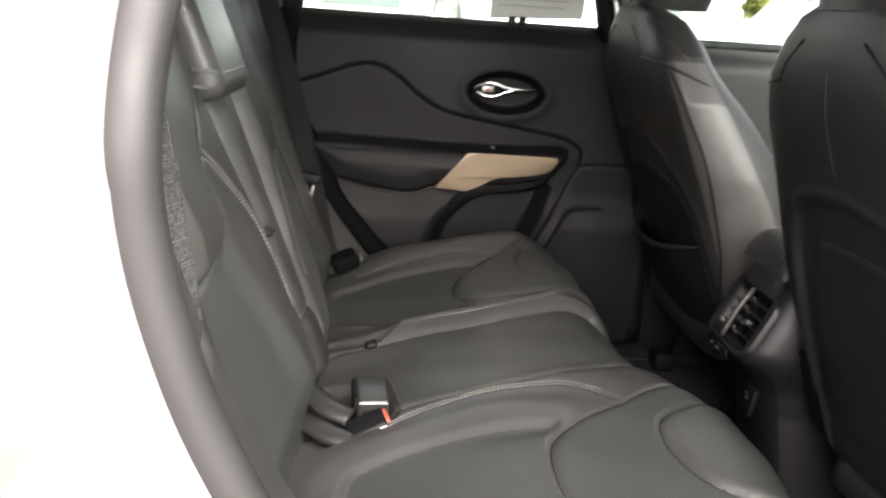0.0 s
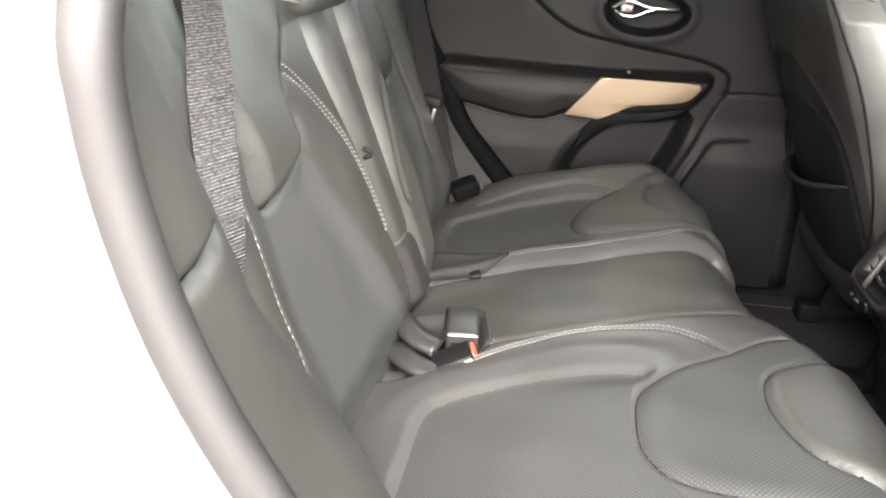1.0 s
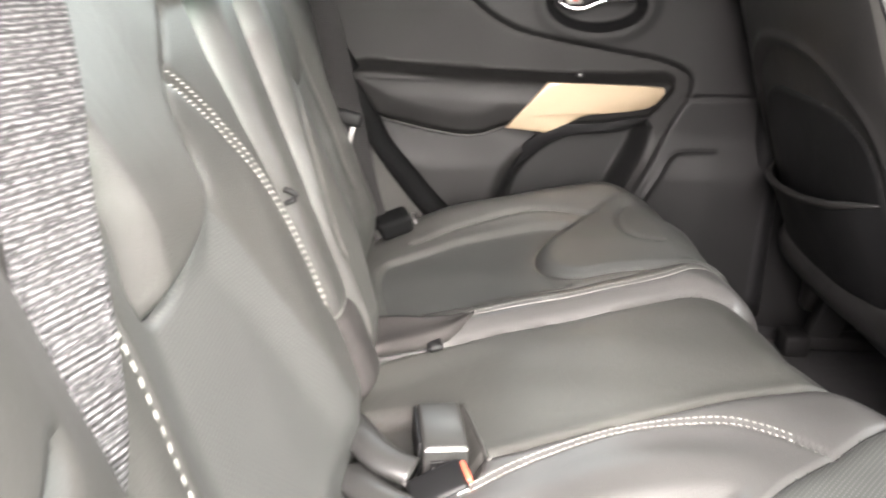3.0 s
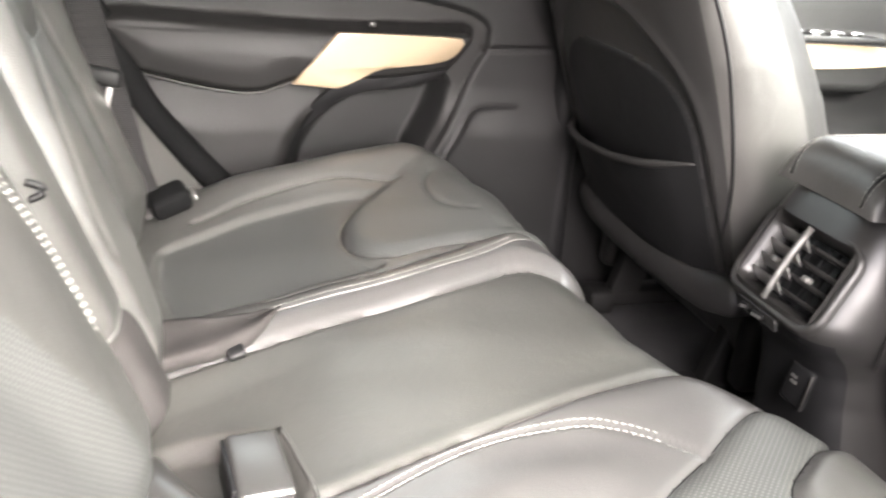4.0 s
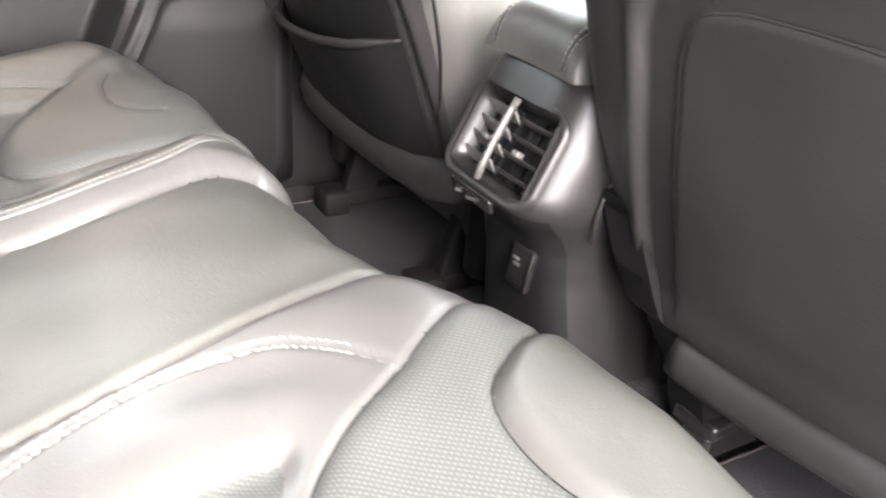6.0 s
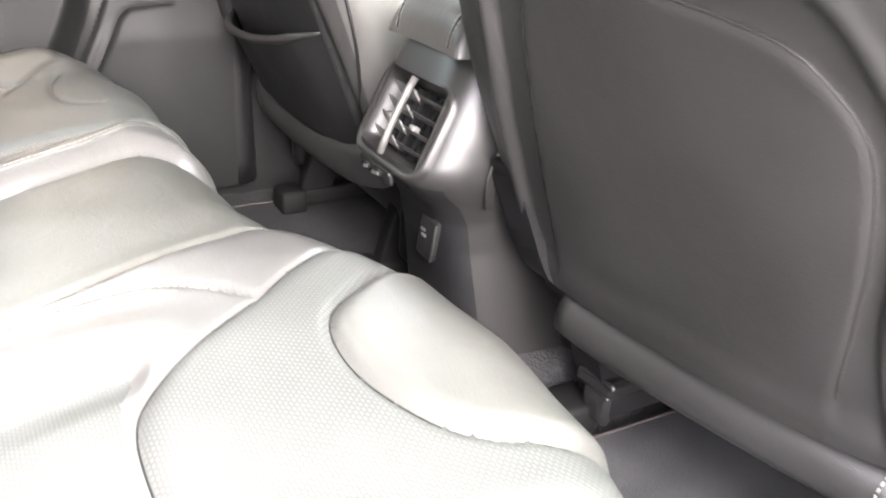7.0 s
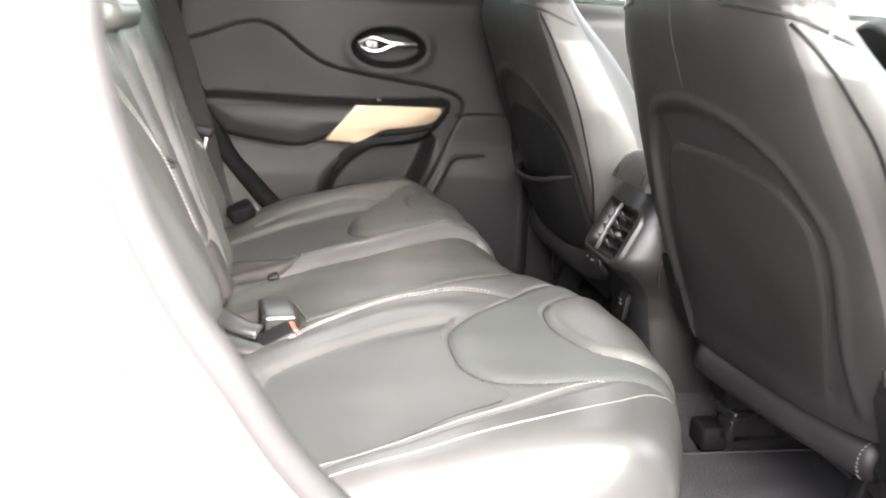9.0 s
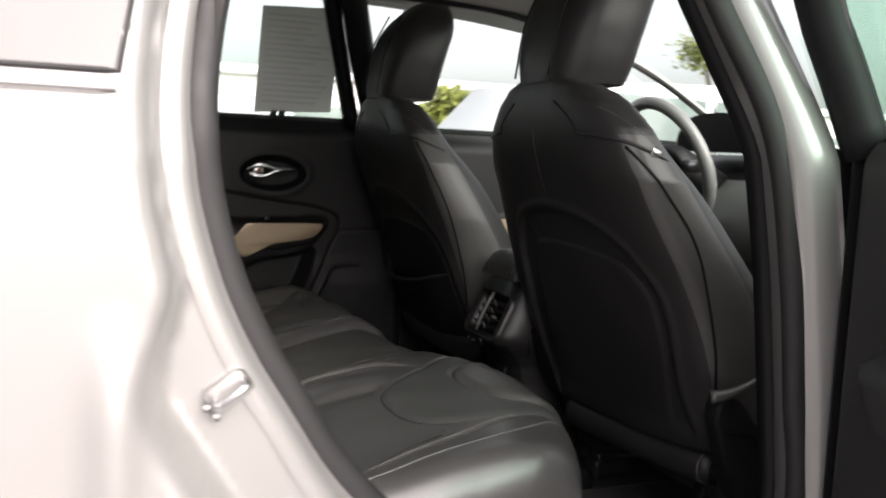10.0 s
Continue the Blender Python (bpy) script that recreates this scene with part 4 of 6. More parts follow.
rear_door = thing("rear_door", "closed rear car door with dark soft trim panel and champagne pull handle", "car door", (0.3, 2.0, 0.5), move=(-0.004, 0.046, 0))
sheet(np.arange(-0.13, 0.76, 0.0045), np.arange(0.42, 1.190, 0.0045), door_at, [
    ("armrest", lambda x, z: signed(x, z, ARM) > 0.002, PLASTIC_SOFT, "padded dark armrest"),
    ("pull_recess", lambda x, z: signed(x, z, SCOOP) > 0, PLASTIC, "moulded pull recess"),
    ("handle_cup", lambda x, z: signed(x, z, BEZEL) > 0, BLACK, "black oval handle cup"),
    ("speaker_cover", lambda x, z: signed(x, z, SPEAKER) > 0, PLASTIC, "speaker cover"),
    ("upper_trim", lambda x, z: signed(x, z, UPPER) > 0, PLASTIC, "dark upper trim"),
    ("insert_panel", None, PLASTIC_SOFT, "dark soft insert"),
], rear_door, snap=[lambda x, z, r=r: signed(x, z, r) for r in (ARM, SCOOP, BEZEL, SPEAKER)])
tube("armrest_piping", [(x, float(door_at(np.array(x), np.array(z + 0.002))[1]) - 0.002, z - 0.001) for x, z in ARM_LOW], 0.0018, GREY_PLASTIC, rear_door, "thin pale edge under the armrest", sides=6, up=(0, 1, 0))
GOLD_SHAPE = line2((0.313, 0.889), (0.40, 0.890), (0.50, 0.890), (0.526, 0.889)) + line2((0.530, 0.880), (0.515, 0.858), (0.490, 0.846), (0.44, 0.839), (0.39, 0.830), (0.355, 0.814), (0.315, 0.794)) + [(0.24, 0.799), (0.262, 0.826), (0.288, 0.858)]
prism("pull_trim", GOLD_SHAPE, lambda u, v, w: (u, 1.925 - w - 0.010 * step(0.80, 0.89, v), v), 0.014, GOLD, rear_door, "brushed champagne metal pull trim", bevel=0.004)
# black strip puts the shade below the pull trim into the colour
prism("pull_shade_strip", line2((0.226, 0.674), (0.254, 0.713), (0.283, 0.760), (0.308, 0.788), (0.333, 0.806), (0.380, 0.822), (0.44, 0.835), (0.49, 0.842), (0.520, 0.858)) + line2((0.524, 0.845), (0.505, 0.822), (0.484, 0.809), (0.446, 0.798), (0.381, 0.789), (0.330, 0.768), (0.304, 0.742), (0.279, 0.714), (0.244, 0.680)), lambda u, v, w: (u, 1.950 + 0.05 * step(0.80, 0.70, v) - w, v), 0.010, BLACK, rear_door, "black strip for the shade under the pull", bevel=0.002)
# the lever
lever = tube("lever", smooth_line([(0.318, 1.955, 1.036), (0.335, 1.95, 1.046), (0.355, 1.947, 1.052), (0.375, 1.946, 1.048), (0.40, 1.946, 1.041), (0.44, 1.947, 1.039), (0.466, 1.952, 1.039)], 0.005), 0.0050, CHROME, rear_door, "chrome door lever", sides=10, up=(0, 1, 0), flat=0.7)
tube("lever_loop", smooth_line([(0.325, 1.952, 1.030), (0.345, 1.948, 1.021), (0.37, 1.947, 1.021), (0.395, 1.946, 1.032), (0.415, 1.946, 1.038)], 0.005), 0.0042, CHROME, rear_door, "chrome lever loop", sides=10, up=(0, 1, 0), flat=0.7)
box("lock_knob", (0.030, 0.010, 0.018), pose(0.352, 1.952, 1.036), SATIN, rear_door, "silver lock tab", bevel=0.004)
box("lock_mark", (0.010, 0.003, 0.008), pose(0.353, 1.9465, 1.036), RED, rear_door, "red lock mark", bevel=0.001)
for nm, m, mat_, lab in (("sill_strip", (0.86, 0.02, 0.012), RUBBER, "black window wiper strip"),):
    box(nm, m, pose(0.315, 2.005, 1.188), mat_, rear_door, lab, bevel=0.003)
box("lock_button", (0.014, 0.012, 0.010), pose(0.372, 1.925, 0.903), PLASTIC_GLOSS, rear_door, bevel=0.003)


def upright(name, pts, r, material, parent, label="", flat=1.0):
    return tube(name, smooth_line(pts, 0.04), r, material, parent, label, sides=10, up=(1, 0, 0), flat=flat)


def side_window(name, x0, x1, lean0, lean1, y_low, label, parent):
    """A tilted pane with a rim."""
    z0, z1 = 1.18, 1.53
    inn = 0.32 * (z1 - z0)
    q = [(x0, y_low, z0), (x1, y_low, z0), (x1 + lean1, y_low - inn, z1), (x0 + lean0, y_low - inn, z1)]
    v = q + [(x, y + 0.004, z) for x, y, z in q]
    ob = raw(name, v, [(0, 1, 2, 3), (7, 6, 5, 4), (0, 4, 5, 1), (1, 5, 6, 2), (2, 6, 7, 3), (3, 7, 4, 0)], GLASS, parent, label, smooth=False)
    return ob


side_window("pane", -0.12, 0.62, 0.12, -0.10, 2.020, "rear door window glass", rear_door)
upright("window_pillar", [(0.635, 2.0, 1.17), (0.60, 1.975, 1.30), (0.555, 1.925, 1.45), (0.52, 1.88, 1.57)], 0.030, BLACK, rear_door, "black window frame", 0.8)
upright("window_pillar", [(-0.13, 2.01, 1.17), (-0.10, 1.975, 1.30), (-0.03, 1.92, 1.46), (0.02, 1.89, 1.57)], 0.04, BLACK, rear_door, "black window frame", 0.8)

far_pillar = thing("b_pillar", "black far door pillar with belt anchor slot", "car pillar", (0.68, 1.97, 0.4), kind="structure", move=(-0.004, 0.046, 0))
upright("trim", [(0.77, 1.995, 0.42), (0.76, 1.995, 0.8), (0.74, 1.985, 1.0), (0.70, 1.96, 1.17), (0.64, 1.92, 1.35), (0.58, 1.86, 1.56)], 0.052, BLACK, far_pillar, "black pillar trim", 0.7)
far_c = thing("c_pillar_trim", "dark plastic pillar trim behind the far rear door", "pillar trim", (-0.1, 1.93, 0.6), kind="structure", move=(-0.004, 0.046, 0))
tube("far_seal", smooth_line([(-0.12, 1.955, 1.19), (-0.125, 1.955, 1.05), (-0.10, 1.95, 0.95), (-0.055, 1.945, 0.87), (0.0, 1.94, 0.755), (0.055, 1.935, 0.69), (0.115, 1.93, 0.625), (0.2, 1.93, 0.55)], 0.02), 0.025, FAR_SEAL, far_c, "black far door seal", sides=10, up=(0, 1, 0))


def far_side_at(u, z):
    x0 = np.interp(z, [0.58, 0.625, 0.69, 0.755, 0.87, 0.95, 1.05, 1.3], [0.17, 0.115, 0.055, 0.0, -0.055, -0.10, -0.125, -0.12]) - 0.012
    y1 = 1.80 + 0 * z
    x1 = back_x(z) - 0.065
    return x0 + (x1 - x0) * u, 1.945 + (y1 - 1.945) * u - 0.0, z + 0 * u


sheet(np.linspace(0, 1, 12), np.arange(0.58, 1.31, 0.02), far_side_at, [("side_trim", None, GREY_PLASTIC, "grey plastic side trim")], far_c)

# paper in the far window
paper = thing("paper_sheet", "printed paper sheet clipped inside the far rear window", "paper", (0.46, 1.98, 1.2), move=(-0.004, 0.046, 0))
for_y = lambda z: 2.012 - 0.32 * (z - 1.18)
v = []
for i in range(9):
    for j in range(9):
        x, z = 0.345 + 0.222 * i / 8, 1.198 + 0.285 * j / 8
        v.append((x + 0.003 * j / 8, for_y(z) - 0.008 - 0.003 * math.sin(i * 0.9), z + 0.012 * i / 8))
f = [(i * 9 + j, (i + 1) * 9 + j, (i + 1) * 9 + j + 1, i * 9 + j + 1) for i in range(8) for j in range(8)]
raw("sheet", v + [(a, b + 0.001, c) for a, b, c in v], f + [tuple(81 + k for k in q[::-1]) for q in f], PAPER, paper, "white paper")
random.seed(5)
for k in range(16):
    z = 1.225 + 0.0155 * k
    w = random.uniform(0.10, 0.19)
    box("text_bar", (w, 0.0012, 0.004), pose(0.362 + w / 2, for_y(z + 0.004) - 0.0115, z + 0.006, 17, 0, 0), INK, paper, bevel=0)
for x in (0.40, 0.425):
    box("clip", (0.018, 0.014, 0.022), pose(x, 2.0, 1.196), BLACK, paper, "small black clip", bevel=0.003)

fs = thing("door_sill", "black plastic sill cover inside the far doors", "door sill", (0.9, 2.06, 0.38), kind="structure")
box("cover", (2.0, 0.14, 0.16), pose(1.05, 2.10, 0.43), PLASTIC, fs, bevel=0.015, seg=3)


# ---- front seats ----
def loop_point(theta, half, thick, power):
    c, s = np.cos(theta), np.sin(theta)
    k = (np.abs(c) ** power + np.abs(s) ** power) ** (-1 / power)
    return c * k * half, s * k * thick


# outlines on the back panels: the inner panel and the rolled border round it
ARCH_PLAIN = line2((-0.163, 0.60), (-0.171, 0.67), (-0.182, 0.73), (-0.193, 0.797), (-0.198, 0.865), (-0.193, 0.893), (-0.179, 0.914), (-0.148, 0.938), (-0.075, 0.951), (0.01, 0.955), (0.07, 0.951), (0.102, 0.938), (0.116, 0.905), (0.122, 0.86), (0.132, 0.79), (0.142, 0.70), (0.150, 0.60))
RIDGE_PLAIN = line2((-0.214, 0.60), (-0.205, 0.67), (-0.203, 0.73), (-0.209, 0.79), (-0.216, 0.85), (-0.215, 0.892), (-0.198, 0.936), (-0.172, 0.969), (-0.119, 0.996), (-0.07, 1.008), (0.0, 1.014), (0.07, 1.006), (0.125, 0.985), (0.158, 0.93), (0.165, 0.86), (0.178, 0.76), (0.19, 0.60))
ARCH_POCKET = line2((-0.222, 0.60), (-0.222, 0.80), (-0.215, 0.870), (-0.188, 0.906), (-0.13, 0.925), (-0.02, 0.930), (0.08, 0.925), (0.15, 0.895), (0.19, 0.84), (0.20, 0.76), (0.20, 0.60))
RIDGE_POCKET = line2((-0.238, 0.60), (-0.238, 0.80), (-0.230, 0.885), (-0.203, 0.935), (-0.145, 0.975), (-0.086, 0.995), (0.0, 1.002), (0.10, 0.985), (0.185, 0.925), (0.220, 0.83), (0.224, 0.60))


def seat_half(z):
    return np.interp(z, [0.58, 0.66, 0.80, 0.95, 1.08, 1.16, 1.205, 1.232, 1.25], [0.252, 0.264, 0.275, 0.280, 0.272, 0.236, 0.190, 0.142, 0.07])


def seat_thick(z):
    """half the depth of the backrest"""
    return np.interp(z, [0.58, 0.66, 0.80, 0.90, 0.96, 1.02, 1.118, 1.18, 1.22, 1.25], [0.110, 0.112, 0.107, 0.100, 0.090, 0.080, 0.070, 0.062, 0.048, 0.016])


def seat_rear_x(px, z, x0, tan):
    """where the back panel lies, before its slew"""
    r = np.clip(np.abs(px) / seat_half(z), 0, 0.999)
    return x0 - tan * (z - 0.64) - 0.008 + roll_over(z) + seat_thick(z) * (1 - (1 - r ** 3) ** (1 / 3))


def roll_over(z):
    """the top of the backrest curls forward"""
    return 0.05 * np.clip((z - 1.08) / 0.17, 0, 1) ** 2


def seat_back_at(q, z, yc, x0, tan, P_ARCH, P_RIDGE, slew):
    """q goes round the backrest, a quarter at its rear; z is height."""
    th = -q * 2 * math.pi
    half = seat_half(z)
    thick = seat_thick(z)
    px, py = loop_point(th, half, thick, 3.0)
    xc = x0 - tan * (z - 0.64) + thick - 0.008 + roll_over(z)
    rear = np.clip(-np.sin(th), 0, 1) ** 0.5
    s_a, s_r = signed(px, z, P_ARCH), signed(px, z, P_RIDGE)
    dip = 0.010 * step(-0.003, 0.006, s_r) - 0.005 * step(-0.002, 0.005, s_a) - 0.004 * np.exp(-((s_r + 0.009) / 0.007) ** 2)
    into = rear * step(-0.2, -0.5, np.sin(th)) * dip * step(0.62, 0.66, z)
    into = into - slew * px * step(1.1, 0.8, z)
    # bolsters stand forward at the sides of the front face
    fwd = step(0.0, 0.5, np.sin(th)) * 0.05 * np.exp(-((np.abs(px) - half * 0.80) / 0.05) ** 2) * step(1.18, 1.0, z)
    return xc + py + into + fwd, yc + px, z + 0 * px


def front_seat(yc, x0, tan, label, inboard, P_ARCH, P_RIDGE, slew):
    """inboard: +1 where the cabin's middle lies towards +y. x0: the back panel's foot; tan: its lean."""
    seat = thing("front_seat", label, "car seat", (x0 + 0.1, yc, 0.40), group="front seats")
    zs = np.r_[np.arange(0.61 if slew else 0.60, 1.19, 0.005), np.arange(1.19, 1.2505, 0.003)]
    fn = lambda q, z: seat_back_at(q, z, yc, x0, tan, P_ARCH, P_RIDGE, slew)
    arch = lambda q, z: np.where(np.abs(q - 0.25) < 0.2, signed(loop_point(-q * 2 * math.pi, seat_half(z), 0.09, 3.0)[0], z, P_ARCH), -1.0)
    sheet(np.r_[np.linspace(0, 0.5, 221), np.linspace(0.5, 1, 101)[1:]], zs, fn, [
        ("back_panel", lambda q, z: arch(q, z) > 0, VINYL if slew else VINYL_SHADED, "smooth vinyl back panel"),
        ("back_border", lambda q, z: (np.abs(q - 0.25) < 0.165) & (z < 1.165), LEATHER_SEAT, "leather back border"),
        # flanks borrow the paler bench leather to stand in for light falling on them
        ("side_panel", lambda q, z: (q > 0.375) & (q < 0.57) & (z < 1.15), LEATHER, "leather side panel, paler for the light it takes"),
        ("side_panel", lambda q, z: (q < 0.125) & (z < 1.15), LEATHER, "leather side panel, paler for the light it takes"),
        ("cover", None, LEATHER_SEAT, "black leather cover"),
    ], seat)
    rear_x = lambda z: x0 - tan * (z - 0.64)
    # side seams and the shoulder flap, on both flanks
    def flank(s, x, z):
        thick = seat_thick(z)
        r, px = 0.0, 0.0
        for _ in range(8):
            r = np.clip((x + slew * px * step(1.1, 0.8, z) - (x0 - tan * (z - 0.64) + thick - 0.008 + roll_over(z))) / thick, -0.98, 0.98)
            px = s * (seat_half(z) * (1 - abs(r) ** 3) ** (1 / 3) + 0.0005)
        return (float(x), float(yc + px), float(z))

    lean = lambda z: (x0 - tan * (z - 0.64)) - (0.845 - 0.425 * (z - 0.64))
    for s in (-1, 1):
        run = lambda pts: [flank(s, x + lean(z), z) for x, z in smooth_line([(x, 0, z) for x, z in pts], 0.012)[:, [0, 2]]]
        off = 0.04 if slew else 0.0
        tube("seam", run([(0.667, 1.131), (0.705 + off * 0.6, 1.06), (0.745 + off, 0.99), (0.785 + off, 0.90), (0.822 + off, 0.80), (0.846 + off, 0.71)]), 0.0026, BLACK, seat, "", sides=6, up=(0, 1, 0))
        tube("flap_edge", run([(0.633, 1.151), (0.649, 1.144), (0.666, 1.139), (0.705, 1.124), (0.752, 1.106)]), 0.003, LEATHER_SEAT, seat, "folded shoulder flap edge", sides=6, up=(0, 1, 0))
        stitches("stitching", run([(0.624, 1.205), (0.656, 1.185), (0.693, 1.154), (0.746, 1.117)]), seat, length=0.004, space=0.007, width=0.0012, lift=(0, 0.001 * s, 0.0002), label="fine dark stitching").data.materials[0] = PIPING
        tube("seam", run([(0.633, 1.151), (0.624, 1.205)]), 0.0018, BLACK, seat, "", sides=6, up=(0, 1, 0))
    tx, ty, tz = flank(-inboard, 0.714 + lean(1.12), 1.122)
    box("tag", (0.018, 0.003, 0.014), pose(tx, ty + inboard * -0.001, tz, 0, 20, 0), SATIN, seat, "small pale sewn tag", bevel=0.001)
    def rear(px, z, lift):
        thick = seat_thick(z)
        r = min(0.999, abs(px) / float(seat_half(z)))
        return (float(x0 - tan * (z - 0.64) - 0.008 + roll_over(z) + thick * (1 - (1 - r ** 3) ** (1 / 3)) - slew * px * step(1.1, 0.8, z) + lift), yc + px, float(z))

    if slew:
        tube("seam", [rear(px, z, 0.0072) for px, z in P_ARCH if z > 0.655], 0.0011, VINYL, seat, "sewn panel edge", sides=6, up=(1, 0, 0))
        tube("seam", [rear(0.0, z, 0.0) for z in np.arange(1.04, 1.19, 0.02)], 0.0010, LEATHER_SEAT, seat, "", sides=6, up=(0, 1, 0))
    # rolled hem at the foot of the back panel
    if slew:
        hem = [(x0 + 0.086, yc - 0.214, 0.571), (x0 + 0.070, yc - 0.170, 0.573), (x0 + 0.036, yc - 0.03, 0.578), (x0 + 0.014, yc + 0.10, 0.579), (x0 + 0.008, yc + 0.145, 0.583)]
    else:
        hem = [(x0 + 0.05, yc - 0.262, 0.632), (x0 + 0.018, yc - 0.22, 0.620), (x0 + 0.010, yc, 0.614), (x0 + 0.012, yc + 0.16, 0.618), (x0 + 0.022, yc + 0.22, 0.628)]
    tube("hem", smooth_line(hem, 0.02), 0.032, LEATHER_SEAT, seat, "rolled leather hem", sides=16, up=(1, 0, 0), flat=0.75 if slew else 0.55, taper=lambda a: 0.92 + 0.08 * math.sin(math.pi * a))
    if slew:
        stitches("stitching", [(x0 + 0.079 + 0.0225 * math.cos(a), yc - 0.206, 0.572 + 0.0300 * math.sin(a)) for a in np.linspace(radians(60), radians(300), 30)], seat, length=0.004, space=0.0065, width=0.0013, lift=(-0.0012, 0, 0))
        rod("hem_core", (x0 + 0.086, yc - 0.20, 0.570), (x0 + 0.100, yc - 0.262, 0.570), 0.021, PLASTIC, seat, "dark core in the open end of the hem", sides=16)
        tube("seam", [rear(px, z, 0.004) for px, z in smooth_line([(0.079, 0.955, 0), (0.088, 0.970, 0), (0.100, 0.979, 0), (0.125, 0.991, 0), (0.160, 1.012, 0)], 0.01)[:, :2]], 0.0009, BLACK, seat, "sewn shoulder seam", sides=6, up=(1, 0, 0))
    # head restraint
    bm = bmesh.new()
    for k in range(13):
        z = 1.240 + 0.245 * k / 12
        f = min(1.0, 0.93 + 0.04 * k) * (1 - 0.5 * max(0.0, (k - 7) / 5) ** 2.2)
        w, t = (0.100 + 0.022 * min(1, k / 5)) * f, 0.080 * f
        xc = rear_x(1.22) + 0.100 + 0.30 * (z - 1.24) - 0.014 * math.sin(math.pi * k / 12)
        ring = []
        for j in range(32):
            a, b = loop_point(np.array(2 * math.pi * j / 32), w, t, 3.8)
            ring.append(bm.verts.new((xc + float(b), yc + float(a), z)))
        if k:
            for j in range(32):
                bm.faces.new((last[j], last[(j + 1) % 32], ring[(j + 1) % 32], ring[j]))
        else:
            bm.faces.new(ring[::-1])
        last = ring
    bm.faces.new(last)
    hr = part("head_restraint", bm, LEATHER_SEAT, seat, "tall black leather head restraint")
    for s in (-1, 1):
        tube("seam", smooth_line([(rear_x(1.22) + 0.018, yc + s * 0.062, 1.25), (rear_x(1.22) + 0.038, yc + s * 0.066, 1.36), (rear_x(1.22) + 0.085, yc + s * 0.060, 1.46)], 0.02), 0.0022, BLACK, hr, sides=6, up=(0, 1, 0))
        rod("post", (rear_x(1.22) + 0.07, yc + s * 0.06, 1.20), (rear_x(1.22) + 0.07, yc + s * 0.06, 1.26), 0.007, CHROME, seat)
    # seat base
    bm = bmesh.new()
    add_box(bm, (0.52, 0.48, 0.15), pose(x0 + 0.350, yc, 0.585, 0, -6, 0), 0.05, 4)
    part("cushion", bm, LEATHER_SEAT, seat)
    for s in (-1, 1):
        out = s * inboard < 0
        box("side_shield", (0.50, 0.045, 0.13), pose(x0 + 0.330, yc + s * 0.235, 0.525), PLASTIC_GLOSS if out else PLASTIC, seat, "plastic seat side shield", bevel=0.018, seg=3)
        prism("recliner_cover", line2((0.74, 0.56), (0.735, 0.64), (0.76, 0.70), (0.81, 0.71), (0.86, 0.66), (0.90, 0.58), (0.88, 0.52), (0.79, 0.51)), lambda u, v, w, s=s: (u + x0 - 0.64, yc + s * (0.222 + w), v - 0.01), 0.03, PLASTIC, seat, "black recliner cover", bevel=0.008)
        box("rail", (0.62, 0.035, 0.03), pose(x0 + 0.360, yc + s * 0.17, 0.425), SEAL_DARK, seat, "steel slide rail", bevel=0.004)
        box("rail_end", (0.05, 0.06, 0.045), pose(x0 + 0.05, yc + s * 0.17, 0.420), SEAL_DARK, seat, "rail end cap", bevel=0.008)
        rod("rail_bolt", (x0 + 0.04, yc + s * 0.17, 0.44), (x0 + 0.04, yc + s * 0.17, 0.450), 0.010, SATIN, seat)
        box("leg", (0.06, 0.03, 0.11), pose(x0 + 0.11, yc + s * 0.17, 0.475, 0, 15, 0), SEAL_DARK, seat, "black seat leg", bevel=0.006)
    return seat


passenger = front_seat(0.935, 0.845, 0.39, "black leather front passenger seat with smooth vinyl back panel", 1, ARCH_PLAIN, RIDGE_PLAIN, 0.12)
tube("lever_arm", smooth_line([(0.855, 0.655, 0.728), (0.875, 0.650, 0.730), (0.905, 0.648, 0.738), (0.938, 0.648, 0.752)], 0.006), 0.010, SATIN_DARK, passenger, "grey recliner lever", sides=10, taper=lambda a: 1.1 - 0.6 * a)
prism("outer_recliner_cover", line2((0.842, 0.690), (0.848, 0.722), (0.872, 0.734), (0.915, 0.700), (0.955, 0.625), (0.970, 0.545)) + [(0.895, 0.545), (0.865, 0.62)], lambda u, v, w: (u + 0.032, 0.690 - w, v - 0.008), 0.032, PLASTIC, passenger, "grey plastic recliner cover", bevel=0.009, seg=3)
box("cover_joint", (0.075, 0.003, 0.0035), pose(0.932, 0.6575, 0.655, 0, 10, 0), BLACK, passenger, "dark joint in the cover", bevel=0)
# the recliner bracket beside the console
prism("inner_bracket", line2((0.795, 0.735), (0.813, 0.672), (0.832, 0.617), (0.860, 0.592), (0.893, 0.525), (0.912, 0.44)) + line2((0.99, 0.44), (0.97, 0.56), (0.93, 0.68), (0.86, 0.745)), lambda u, v, w: (u, 1.092 + w + 0.25 * (v - 0.60), v), 0.055, BLACK, passenger, "black recliner bracket", bevel=0.008, seg=3)
